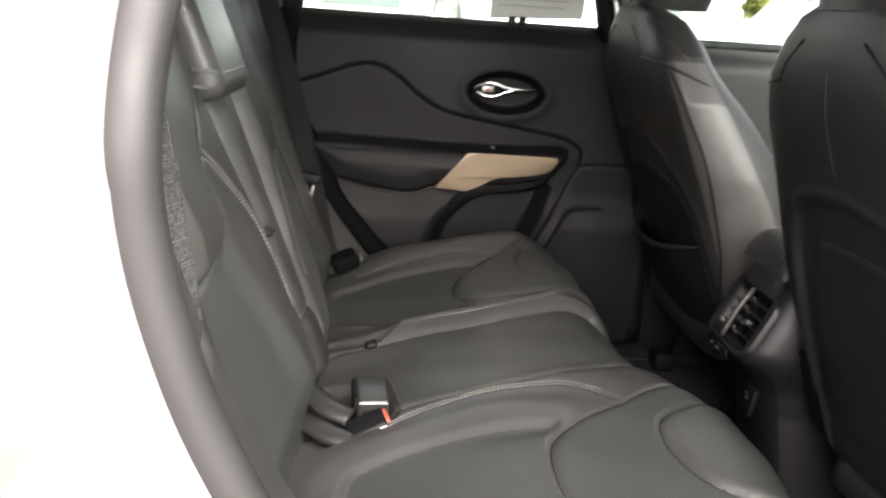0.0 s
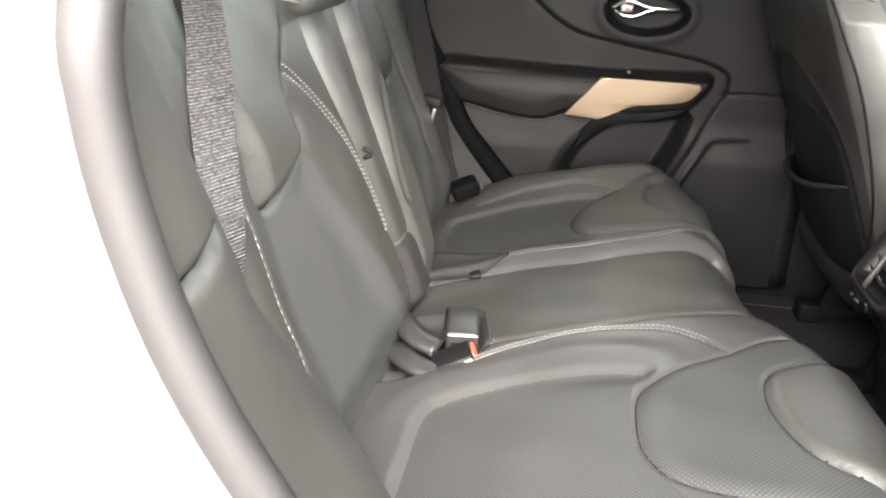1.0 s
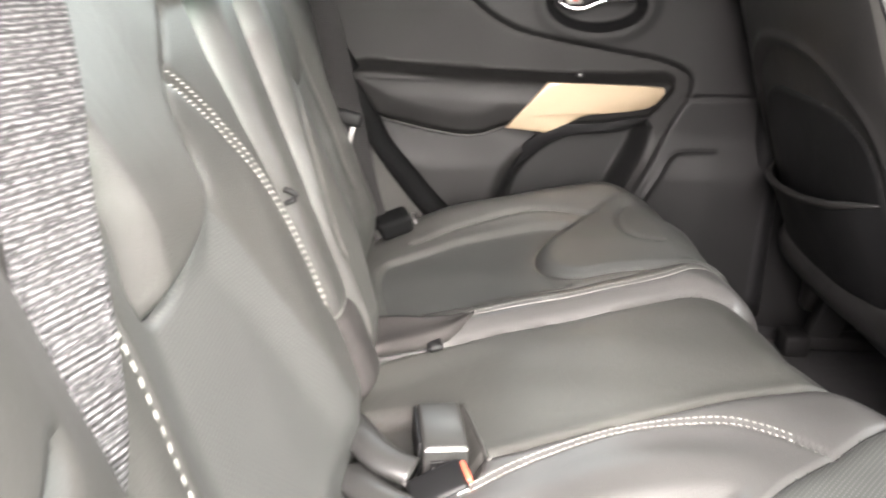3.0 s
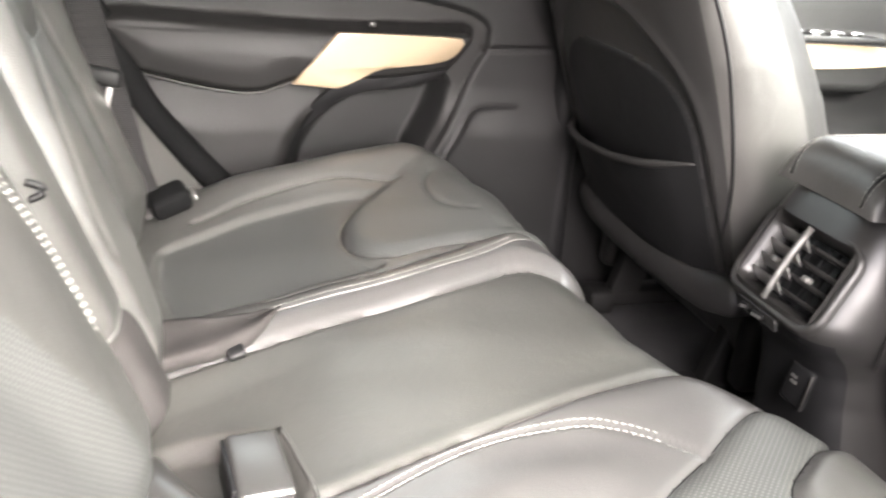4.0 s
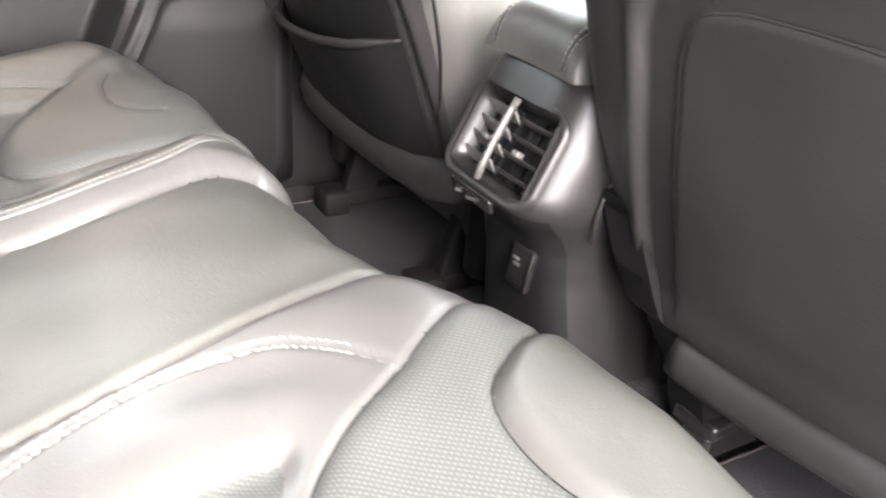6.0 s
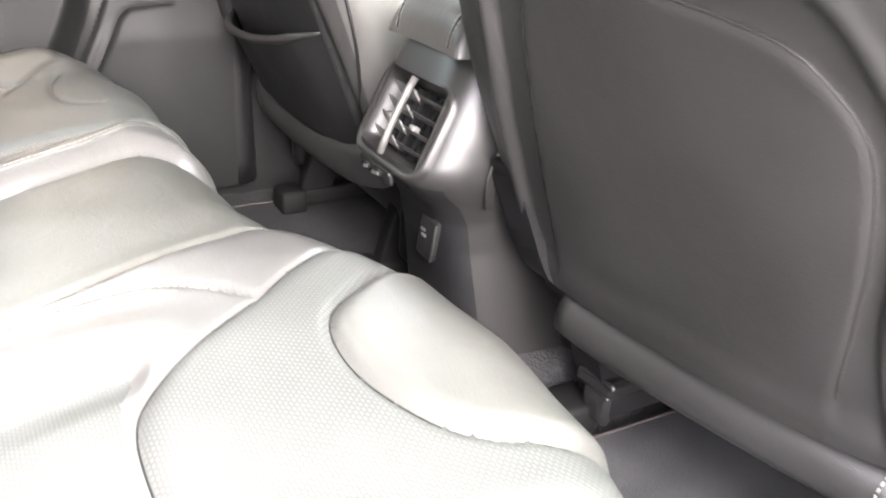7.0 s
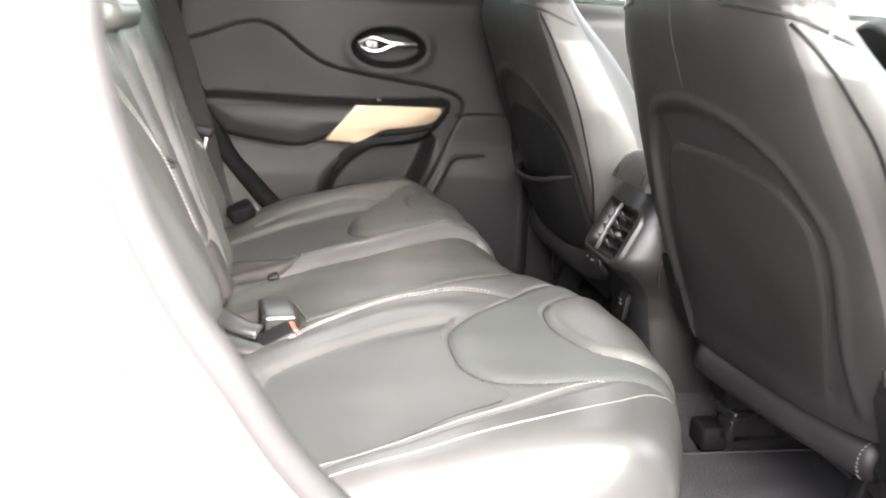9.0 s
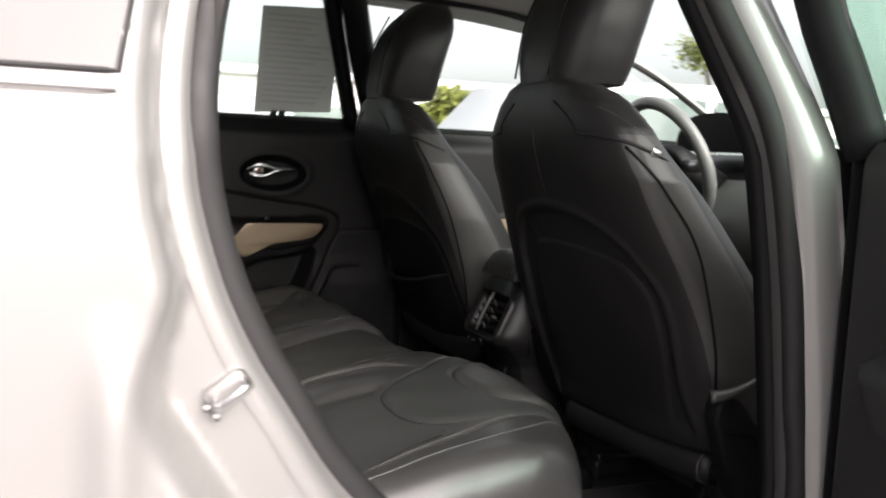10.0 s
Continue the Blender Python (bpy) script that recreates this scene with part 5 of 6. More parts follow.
# slide rail end with its bolts
box("rail_foot", (0.13, 0.060, 0.022), pose(0.965, 1.085, 0.470, 0, 6, 8), BLACK_GLOSS, passenger, "black rail foot", bevel=0.006)
box("rail_stop", (0.014, 0.040, 0.045), pose(0.908, 1.072, 0.448, 0, 0, 8), BLACK_GLOSS, passenger, "black rail stop", bevel=0.006)
for x, y, z in ((0.925, 1.088, 0.487), (0.962, 1.098, 0.483), (0.985, 1.052, 0.476), (0.912, 1.058, 0.481)):
    rod("bolt_head", (x, y, z - 0.004), (x, y, z + 0.003), 0.0045, SATIN, passenger, "bright bolt head", sides=10)
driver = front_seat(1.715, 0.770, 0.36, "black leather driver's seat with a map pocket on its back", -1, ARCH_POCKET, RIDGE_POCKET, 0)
# the sagging map pocket
verts, faces = [], []
for i in range(41):
    for j in range(17):
        a, b = i / 40, j / 16
        y = 1.498 + 0.445 * a
        top = np.interp(y, [1.498, 1.58, 1.671, 1.78, 1.881, 1.92, 1.943], [0.808, 0.784, 0.768, 0.757, 0.752, 0.758, 0.768])
        z = 0.645 + (top - 0.645) * b
        x = float(seat_rear_x(y - 1.715, z, 0.770, 0.36)) + 0.003 - (0.006 + 0.022 * math.sin(math.pi * a) ** 0.7 * b ** 1.5) * min(1, 12 * min(a, 1 - a))
        verts.append((x, y, z))
for i in range(40):
    for j in range(16):
        faces.append((i * 17 + j, (i + 1) * 17 + j, (i + 1) * 17 + j + 1, i * 17 + j + 1))
pocket = raw("map_pocket", verts, faces, VINYL_SHADED, driver, "sagging dark map pocket")
tube("pocket_hem", [verts[i * 17 + 16] for i in range(41)], 0.0065, VINYL, driver, "elastic pocket hem", sides=8, taper=lambda a: min(1, 0.3 + 6 * min(a, 1 - a)))

# ---- centre console ----
CC = 1.288
console = thing("centre_console", "dark plastic centre console with rear air vents and leather lid", "car console", (0.9, CC, 0.40))
CON_Z = [0.36, 0.50, 0.60, 0.64, 0.665, 0.685, 0.700, 0.715, 0.75, 0.80, 0.820, 0.834]
CON_X = [0.815, 0.792, 0.776, 0.768, 0.752, 0.728, 0.718, 0.719, 0.736, 0.7595, 0.7695, 0.777]
CON_W = [0.118, 0.104, 0.092, 0.094, 0.100, 0.107, 0.111, 0.113, 0.113, 0.110, 0.106, 0.098]


def console_at(q, z):
    """q goes round the body, a quarter at its rear face, which leans and then tucks in below the vents."""
    th = -q * 2 * math.pi
    half, rear = np.interp(z, CON_Z, CON_W), np.interp(z, CON_Z, CON_X)
    lng = (1.23 - rear) / 2
    a, b = loop_point(th, half, lng, 4.6)
    return rear + lng + b, CC + a, z + 0 * a


# vent axes: u across, v up the leaning face, w out of it
VX, VY, VZ = 0.738, 1.288, 0.755


def vent_place(u, v, w):
    w = w - 1.3 * u * u
    return (VX + 0.44 * v - 0.898 * w, VY + u, VZ + 0.898 * v + 0.44 * w)


def ring_loops(name, loops, place, material, parent, label):
    n = len(loops[0][0])
    verts = [place(u, v, w) for lp, w in loops for u, v in lp]
    faces = [(k * n + i, k * n + (i + 1) % n, (k + 1) * n + (i + 1) % n, (k + 1) * n + i) for k in range(len(loops) - 1) for i in range(n)]
    return raw(name, verts, faces, material, parent, label)


in_vent = lambda q, z: (np.abs(q - 0.25) < 0.2) & (np.abs(console_at(q, z)[1] - VY) < 0.070) & (np.abs(z - VZ) < 0.043)
sheet(np.linspace(0, 1, 201), np.arange(0.365, 0.8341, 0.0067), console_at, [
    ("rear_cover", lambda q, z: (np.abs(q - 0.25) < 0.12) & (z < 0.69), BLACK, "black lower rear cover"),
    ("body", None, PLASTIC_GLOSS, "satin plastic console body"),
], console, keep=lambda q, z: ~in_vent(q, z))
# lid: a padded dome over the console box
lid_v = np.linspace(-1, 1, 41)
LID_X = 0.770


def lid_at(x, v):
    fall = np.clip((LID_X + 0.045 - x) / 0.045, 0, 1)
    end = np.sqrt(np.clip(1 - fall ** 2.6, 0, 1))
    crown = np.clip(1 - np.abs(v) ** 5, 0, 1) ** 0.5
    return x - 0.004 * np.abs(v) ** 2, CC + 0.009 + (0.089 - 0.006 * fall ** 2) * v, 0.834 + (0.058 + 0.03 * (x - 0.8)) * crown * end


lid = sheet(np.r_[np.linspace(LID_X, LID_X + 0.05, 26), np.linspace(LID_X + 0.07, 1.22, 14)], lid_v, lid_at, [("lid", None, LEATHER, "padded black leather armrest lid")], console)[0]
lid_run = np.r_[np.linspace(LID_X + 0.0004, LID_X + 0.05, 20), np.linspace(LID_X + 0.07, 1.15, 16)]
for s in (-1, 1):
    for d in (0.0, 0.007):
        stitches("stitching", [tuple(float(c) for c in lid_at(np.array(x), np.array(s * (0.77 - d / 0.089)))) for x in lid_run], lid, width=0.0009)
    tube("seam", [tuple(float(c) for c in lid_at(np.array(x), np.array(s * 0.73))) for x in lid_run], 0.0012, BLACK, lid, "dark lid seam", sides=5)
prism("top_panel", [(float(b), float(a)) for a, b in (loop_point(np.array(k * math.pi / 24), 0.096, 0.220, 4.6) for k in range(48))], lambda u, v, w: (1.006 + u, CC + v, 0.828 + w), 0.008, PLASTIC_GLOSS, console, "satin top panel", bevel=0.003)
prism("lid_gap", [(float(b), float(a)) for a, b in (loop_point(np.array(k * math.pi / 24), 0.090, 0.215, 4.6) for k in range(48))], lambda u, v, w: (1.000 + u, CC + 0.006 + v, 0.8345 + w), 0.006, BLACK, console, "dark gap under the lid", bevel=0.001)
# vent
vent = ring_loops("vent_frame", [(rrect(0.086, 0.061, 0.030), -0.010), (rrect(0.084, 0.059, 0.028), 0.000), (rrect(0.081, 0.056, 0.025), 0.003), (rrect(0.077, 0.052, 0.022), 0.0015), (rrect(0.064, 0.042, 0.014), -0.016), (rrect(0.062, 0.040, 0.013), -0.034)], vent_place, PLASTIC_GLOSS, console, "satin vent surround")
prism("vent_backing", rrect(0.066, 0.044, 0.014), lambda u, v, w: vent_place(u, v, w - 0.034), 0.001, BLACK, vent, "dark vent duct", bevel=0)
tube("centre_bar", [vent_place(0.0, v, 0.003 - 1.2 * v * v) for v in (-0.048, -0.03, -0.015, 0, 0.015, 0.03, 0.048)], 0.0046, SATIN_DARK, vent, "satin silver bar", sides=10, up=(0, 1, 0), flat=0.8)
for s in (-1, 1):
    for k in range(4):
        v0 = -0.029 + 0.0195 * k
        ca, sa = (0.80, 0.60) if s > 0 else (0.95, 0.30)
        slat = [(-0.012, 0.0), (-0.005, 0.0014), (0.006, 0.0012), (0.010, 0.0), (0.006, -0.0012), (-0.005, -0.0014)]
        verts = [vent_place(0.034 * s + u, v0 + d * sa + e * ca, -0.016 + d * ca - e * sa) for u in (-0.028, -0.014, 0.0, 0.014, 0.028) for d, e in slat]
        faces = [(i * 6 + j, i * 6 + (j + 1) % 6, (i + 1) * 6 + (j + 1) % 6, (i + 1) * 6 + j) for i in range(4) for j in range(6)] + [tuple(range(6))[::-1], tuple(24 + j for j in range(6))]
        # slats on one side get a paler satin, painting in the light they catch
        raw("slat", verts, faces, SATIN_LIT if s > 0 else SATIN_DARK, vent, "vent slat", smooth=False)
    for k in range(4):
        prism("blade", [(-0.0012, -0.038), (0.0012, -0.038), (0.0012, 0.038), (-0.0012, 0.038)], lambda u, v, w, s=s, k=k: vent_place(0.034 * s - 0.021 + 0.014 * k + u, v, w - 0.033), 0.006, BLACK, vent, "rear blade", bevel=0)
    prism("thumb_tab", rrect(0.005, 0.0035, 0.0015, 3), lambda u, v, w, s=s: vent_place(0.030 * s + u, -0.004 + v, -0.012 + w), 0.009, SATIN_DARK, vent, "small vent tab", bevel=0.0015)
# sockets under the vents: two ports in a dark strip, then a round power socket with a flap
prism("port_strip", rrect(0.040, 0.008, 0.004), lambda u, v, w: (0.7165 - w - 0.2 * v, CC + 0.004 + u, 0.692 + v), 0.004, BLACK_GLOSS, console, "dark port strip", bevel=0.001)
for y, w in ((CC + 0.022, 0.012), (CC - 0.004, 0.020)):
    box("usb_socket", (0.003, w, 0.007), pose(0.711, y, 0.692), BLACK, console, "usb socket", bevel=0.001)
    for k in range(3):
        box("socket_mark", (0.0014, w * 0.2, 0.0035), pose(0.7092, y - w * 0.32 + w * 0.32 * k, 0.692 - 0.001 * k), SATIN, console, "pale socket mark", bevel=0)
box("power_socket", (0.008, 0.042, 0.052), pose(0.768, CC - 0.034, 0.612, 0, 8, 0), BLACK, console, "black power socket flap", bevel=0.006, seg=3)
box("flap_edge", (0.003, 0.003, 0.046), pose(0.7625, CC - 0.056, 0.612, 0, 8, 0), PLASTIC_GLOSS, console, "pale flap edge", bevel=0.001)
for k in range(3):
    box("socket_mark", (0.0014, 0.010, 0.0035), pose(0.7625 + 0.0011 * k, CC - 0.030, 0.622 - 0.008 * k, 0, 8, 0), SATIN, console, "pale socket mark", bevel=0)
# the moulded line along the console's flank
tube("flank_line", smooth_line([(0.86, CC - 0.1125, 0.80), (0.815, CC - 0.1135, 0.755), (0.795, CC - 0.1125, 0.71), (0.80, CC - 0.106, 0.67)], 0.01), 0.0018, PLASTIC_GLOSS, console, "moulded edge", sides=6, up=(0, 1, 0))

# ---- belts and buckles ----
belt = thing("seat_belt", "dark grey woven seat belt hanging over the backrest", "seat belt", (0.0, 0.7, 0.9), group="seat belts")
bp = [(-0.135, 0.840, 1.235), (-0.082, 0.774, 1.092), (-0.056, 0.720, 1.025), (-0.034, 0.681, 0.965), (-0.020, 0.652, 0.918), (-0.018, 0.632, 0.875), (-0.03, 0.615, 0.83)]
strip("webbing", smooth_line(bp, 0.008), [(0.25, 0.95, 0.15)] * 200, 0.049, 0.0025, WEB, belt, "ribbed woven webbing")
for s in (-1, 1):
    strip("edge", smooth_line([(x + 0.0061 * s, y + 0.0232 * s, z + 0.0037 * s) for x, y, z in bp], 0.008), [(0.25, 0.95, 0.15)] * 200, 0.0022, 0.0031, WEB, belt, "bound webbing edge")
belt2 = thing("seat_belt", "dark seat belt hanging beside the far door with a buckle tongue", "seat belt", (-0.05, 1.72, 0.8), group="seat belts")
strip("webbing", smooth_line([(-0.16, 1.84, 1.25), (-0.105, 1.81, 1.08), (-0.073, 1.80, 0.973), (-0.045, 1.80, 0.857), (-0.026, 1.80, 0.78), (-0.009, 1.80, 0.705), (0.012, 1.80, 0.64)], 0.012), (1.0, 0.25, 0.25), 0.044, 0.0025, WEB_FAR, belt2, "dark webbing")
box("tongue_body", (0.052, 0.020, 0.024), pose(-0.044, 1.795, 0.838, 0, 12, -8), PLASTIC, belt2, "dark tongue body", bevel=0.006)
box("tongue_plate", (0.007, 0.003, 0.036), pose(-0.037, 1.788, 0.806, 0, 12, -8), SATIN, belt2, "steel tongue plate", bevel=0.0015)
box("stop_button", (0.008, 0.006, 0.008), pose(-0.052, 1.790, 0.798), SATIN, belt2, "small belt stop", bevel=0.002)
buckle2 = thing("belt_buckle", "black belt buckle lying at the far seat joint", "belt buckle", (0.04, 1.80, 0.62), group="belt buckles")
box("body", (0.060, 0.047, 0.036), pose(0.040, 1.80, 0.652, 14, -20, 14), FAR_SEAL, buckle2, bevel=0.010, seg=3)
box("edge", (0.005, 0.03, 0.008), pose(0.076, 1.795, 0.664, 10, -14, 10), SATIN, buckle2, "pale edge", bevel=0.002)

buckle = thing("belt_buckle", "grey belt buckle lying in a pocket of the cushion", "belt buckle", (0.124, 1.14, 0.6), group="belt buckles")
bx = pose(0.133, 1.133, 0.630, 3, 0, 7)
box("body", (0.047, 0.084, 0.050), bx, ANCHOR, buckle, "satin grey buckle body", bevel=0.005, seg=3)
box("rim", (0.044, 0.003, 0.003), bx @ pose(0, -0.0412, 0.0205), SATIN, buckle, "pale slot rim", bevel=0.001)
box("mouth", (0.036, 0.004, 0.014), bx @ pose(0.002, -0.042, 0.002), BLACK, buckle, "tongue slot", bevel=0.001)
box("cheek", (0.004, 0.070, 0.040), bx @ pose(-0.0255, 0.004, 0.002), BLACK, buckle, "black cheek", bevel=0.001)
prism("tongue", [(-0.014, 0.0), (0.014, 0.0), (0.008, -0.02), (-0.004, -0.022)], lambda u, v, w: tuple(bx @ Vector((u, -0.044 - w, v + 0.002))), 0.005, SATIN, buckle, "grey metal tongue", bevel=0.001)
lower = thing("belt_buckle", "black belt buckle with a red release button", "belt buckle", (0.128, 1.07, 0.6), group="belt buckles")
lx = pose(0.132, 1.052, 0.630, 12, -24, 12)
box("body", (0.058, 0.040, 0.022), lx, BLACK, lower, bevel=0.006, seg=3)
box("edge", (0.054, 0.002, 0.003), lx @ pose(0, -0.0205, 0.006), SATIN, lower, "pale moulded edge", bevel=0.0008)
box("release_button", (0.008, 0.028, 0.016), lx @ pose(0.030, 0.002, 0.000), RED, lower, "red release button", bevel=0.003)
for pts in ([(0.034, 1.165, 0.630), (0.050, 1.126, 0.637), (0.076, 1.090, 0.636), (0.106, 1.078, 0.630)], [(0.040, 1.092, 0.614), (0.058, 1.064, 0.620), (0.083, 1.040, 0.620), (0.112, 1.032, 0.616)]):
    loop = thing("anchor_loop", "shiny dark grey plastic anchor cover at the seat joint", "child seat anchor", pts[1], group="anchor covers")
    tube("cover", smooth_line(pts, 0.004), 0.020, ANCHOR, loop, sides=18, flat=0.6)
    # satin tube draws the highlight along the dark cover's lower edge
    tube("lip", smooth_line([(x + 0.010, y - 0.018, z - 0.004) for x, y, z in pts[:3]] + [(pts[3][0], pts[3][1] - 0.022, pts[3][2] - 0.004)], 0.006), 0.0022, SATIN, loop, "bright strip drawn for the cover's highlight", sides=8)
sleeve = thing("buckle_sleeve", "soft grey leather buckle sleeve folded into the cushion joint", "belt sleeve", (0.1, 1.40, 0.62))
verts, faces = [], []
for i in range(25):
    x = 0.015 + 0.152 * i / 24
    yc = np.interp(x, [0.015, 0.10, 0.14, 0.167], [1.392, 1.386, 1.396, 1.412])
    w = np.interp(x, [0.015, 0.08, 0.13, 0.155, 0.167], [0.050, 0.040, 0.030, 0.020, 0.006])
    zc = np.interp(x, fine_u, fine_z) + 0.013 + 0.004 * math.sin(30 * x)
    for k in range(20):
        a = 2 * math.pi * k / 20
        verts.append((x + 0.006 * math.sin(a), yc + w * math.cos(a), zc + 0.012 * math.copysign(abs(math.sin(a)) ** 0.7, math.sin(a)) + 0.006 * math.cos(2 * a + 9 * x) * (math.sin(a) > 0) + 0.004 * math.cos(a)))
for i in range(24):
    for k in range(20):
        faces.append((i * 20 + k, i * 20 + (k + 1) % 20, (i + 1) * 20 + (k + 1) % 20, (i + 1) * 20 + k))
faces += [tuple(range(20))[::-1], tuple(24 * 20 + k for k in range(20))]
raw("sleeve", verts, faces, TAUPE, sleeve)
box("end_fold", (0.020, 0.018, 0.010), pose(0.122, 1.356, 0.634, 20, -13, 10), BLACK, sleeve, "dark folded end", bevel=0.004)

# ---- far front door, dashboard and wheel ----
fdoor = thing("front_door", "closed front driver's door with dark trim and champagne switch panel", "car door", (1.3, 2.0, 0.5), move=(-0.004, 0.046, 0))


def fdoor_at(x, z):
    arm = [(0.80, 0.90), (1.50, 0.92), (1.52, 0.86), (1.40, 0.80), (0.80, 0.79)]
    y = 1.985 - 0.075 * step(-0.005, 0.03, signed(x, z, arm)) - 0.01 * step(0.75, 0.65, z)
    return x, y + 0.03 * step(1.10, 1.16, z) ** 2, z


sheet(np.arange(0.76, 1.80, 0.012), np.arange(0.42, 1.165, 0.012), fdoor_at, [("trim_panel", None, PLASTIC, "dark door trim")], fdoor)
prism("pull_trim", line2((1.02, 0.905), (1.30, 0.915), (1.46, 0.905)) + line2((1.45, 0.882), (1.32, 0.870), (1.15, 0.864), (1.02, 0.862)), lambda u, v, w: (u, 1.915 - w, v), 0.014, GOLD, fdoor, "champagne pull trim", bevel=0.004)
box("switch_panel", (0.24, 0.05, 0.012), pose(1.25, 1.905, 0.925), BLACK, fdoor, "black switch panel", bevel=0.003)
for k in range(4):
    box("window_switch", (0.026, 0.022, 0.012), pose(1.17 + 0.045 * k, 1.90, 0.934), CHROME, fdoor, "chrome window switch", bevel=0.003)
raw("pane", [(0.72, 2.025, 1.16), (2.0, 2.025, 1.14), (1.25, 1.92, 1.52), (0.62, 1.905, 1.53)], [(0, 1, 2, 3)], GLASS, fdoor, "front door window glass", smooth=False)
mirror = thing("wing_mirror", "dark door mirror outside the passenger window", "wing mirror", (1.62, 2.15, 1.12))
box("housing", (0.10, 0.20, 0.13), pose(1.62, 2.17, 1.15), PAINT, mirror, "painted mirror housing", bevel=0.035, seg=4)

dash = thing("dashboard", "moulded dashboard with a dark top and grey face", "dashboard", (1.6, CY, 0.6))


def dash_at(a, y):
    th = np.interp(a, [0, 1], [radians(200), radians(60)])
    return 1.92 + 0.32 * np.cos(th) * (1 + 0.0 * y) - 0.03 * np.cos((y - CY) * 3), y + 0 * a, 0.92 + 0.22 * np.sin(th) + 0 * y


sheet(np.linspace(0, 1, 24), np.linspace(0.45, 2.0, 40), dash_at, [("top_pad", lambda a, y: a > 0.42, PLASTIC, "dark upper pad"), ("front_pad", None, DASH_GREY, "grey lower face")], dash)
box("lower_pad", (0.2, 1.5, 0.36), pose(1.78, CY, 0.70), DASH_GREY, dash, bevel=0.05, seg=3)
prism("cluster_hood", line2((-0.20, 0.0), (-0.19, 0.05), (-0.12, 0.10), (0, 0.115), (0.12, 0.10), (0.19, 0.05), (0.20, 0.0)), lambda u, v, w: (1.66 + w - 0.25 * v, 1.645 + u, 1.145 + v), 0.16, BLACK, dash, "black cluster hood", bevel=0.02, seg=3)
prism("gauge_face", rrect(0.16, 0.045, 0.03), lambda u, v, w: (1.652 + w - 0.25 * v, 1.645 + u, 1.195 + v), 0.004, PLASTIC_GLOSS, dash, "gauge cluster", bevel=0)
box("centre_stack", (0.06, 0.24, 0.16), pose(1.64, CY, 1.06, 0, -15, 0), PLASTIC_GLOSS, dash, "centre screen surround", bevel=0.02, seg=3)
for y in (0.60, 1.10, 1.36, 1.85):
    box("air_vent", (0.03, 0.09, 0.06), pose(1.65, y, 1.03, 0, -15, 0), SATIN, dash, "silver-ringed vent", bevel=0.015, seg=3)
wheel = thing("steering_wheel", "dark leather steering wheel, rim greyed for its sheen, with satin silver spokes", "steering wheel", (1.45, 1.645, 1.02))
wm = Matrix.Translation((1.465, 1.645, 1.105)) @ Matrix.Rotation(radians(-24), 4, 'Y')
ringp = [tuple(wm @ Vector((0, 0.185 * math.cos(a), 0.185 * math.sin(a)))) for a in np.linspace(0, 2 * math.pi, 64, endpoint=False)]
tube("rim", ringp, 0.0185, WHEEL_LEATHER, wheel, "leather rim", sides=12, up=(1, 0, 0.1), closed=True)
prism("hub", [(0.075 * math.cos(a) * 1.1, 0.06 * math.sin(a)) for a in np.linspace(0, 2 * math.pi, 24, endpoint=False)], lambda u, v, w: tuple(wm @ Vector((0.03 - w, u, v - 0.01))), 0.035, PLASTIC, wheel, "hub pad", bevel=0.012, seg=3)
for a in (0, 180, 270):
    c, s = math.cos(radians(a)), math.sin(radians(a))
    tube("spoke", [tuple(wm @ Vector((0.012, 0.05 * c, 0.05 * s - 0.01))), tuple(wm @ Vector((0.004, 0.12 * c, 0.12 * s - 0.01))), tuple(wm @ Vector((0, 0.18 * c, 0.18 * s)))], 0.018, SATIN, wheel, "satin spoke", sides=10, up=(1, 0, 0.1), flat=0.5)
tube("column", [tuple(wm @ Vector((0.03, 0, 0))), (1.70, 1.645, 1.02)], 0.045, PLASTIC, wheel, "column shroud", sides=14)

screen = thing("windscreen", "sloping clear windscreen", "car window", (1.6, CY, 1.3), kind="structure")
raw("pane", [(2.20, 0.54, 1.10), (2.20, 2.02, 1.10), (1.20, 1.95, 1.545), (1.20, 0.60, 1.545)], [(0, 1, 2, 3)], GLASS_SCREEN, screen, "", smooth=False)
tube("wiper", [(2.20, 0.70, 1.115), (2.17, 1.05, 1.125), (2.12, 1.40, 1.15)], 0.006, BLACK, screen, "black wiper arm", sides=6)
bonnet = thing("bonnet", "silver-white painted bonnet beyond the windscreen", "car bonnet", (2.4, CY, 0.9))
sheet(np.linspace(2.1, 3.1, 20), np.linspace(0.44, 2.10, 24), lambda x, y: (x, y, 1.07 - 0.10 * ((x - 2.1) / 1.0) ** 2 - 0.10 * ((y - CY) / 0.8) ** 4), [("skin", None, PAINT, "")], bonnet)

# near front door: closed, seen past the pillar
ndoor = thing("front_door", "closed front passenger door with dark upper trim", "car door", (1.2, 0.42, 0.5))
sheet(np.arange(0.88, 2.1, 0.02), np.arange(0.35, 1.16, 0.02), lambda x, z: (x, body_y(z) + 0 * x, z), [("outer_skin", None, PAINT, "silver-white painted skin")], ndoor)
sheet(np.arange(0.86, 2.1, 0.02), np.arange(0.42, 1.15, 0.02), lambda x, z: (x, 0.47 - 0.0 * x + 0.05 * np.exp(-((z - 0.86) / 0.05) ** 2), z), [("trim_panel", None, PLASTIC, "dark inner trim")], ndoor)
raw("pane", [(0.80, 0.40, 1.15), (2.05, 0.40, 1.13), (1.25, 0.50, 1.52), (0.70, 0.51, 1.53)], [(0, 1, 2, 3)], GLASS, ndoor, "front door window glass", smooth=False)
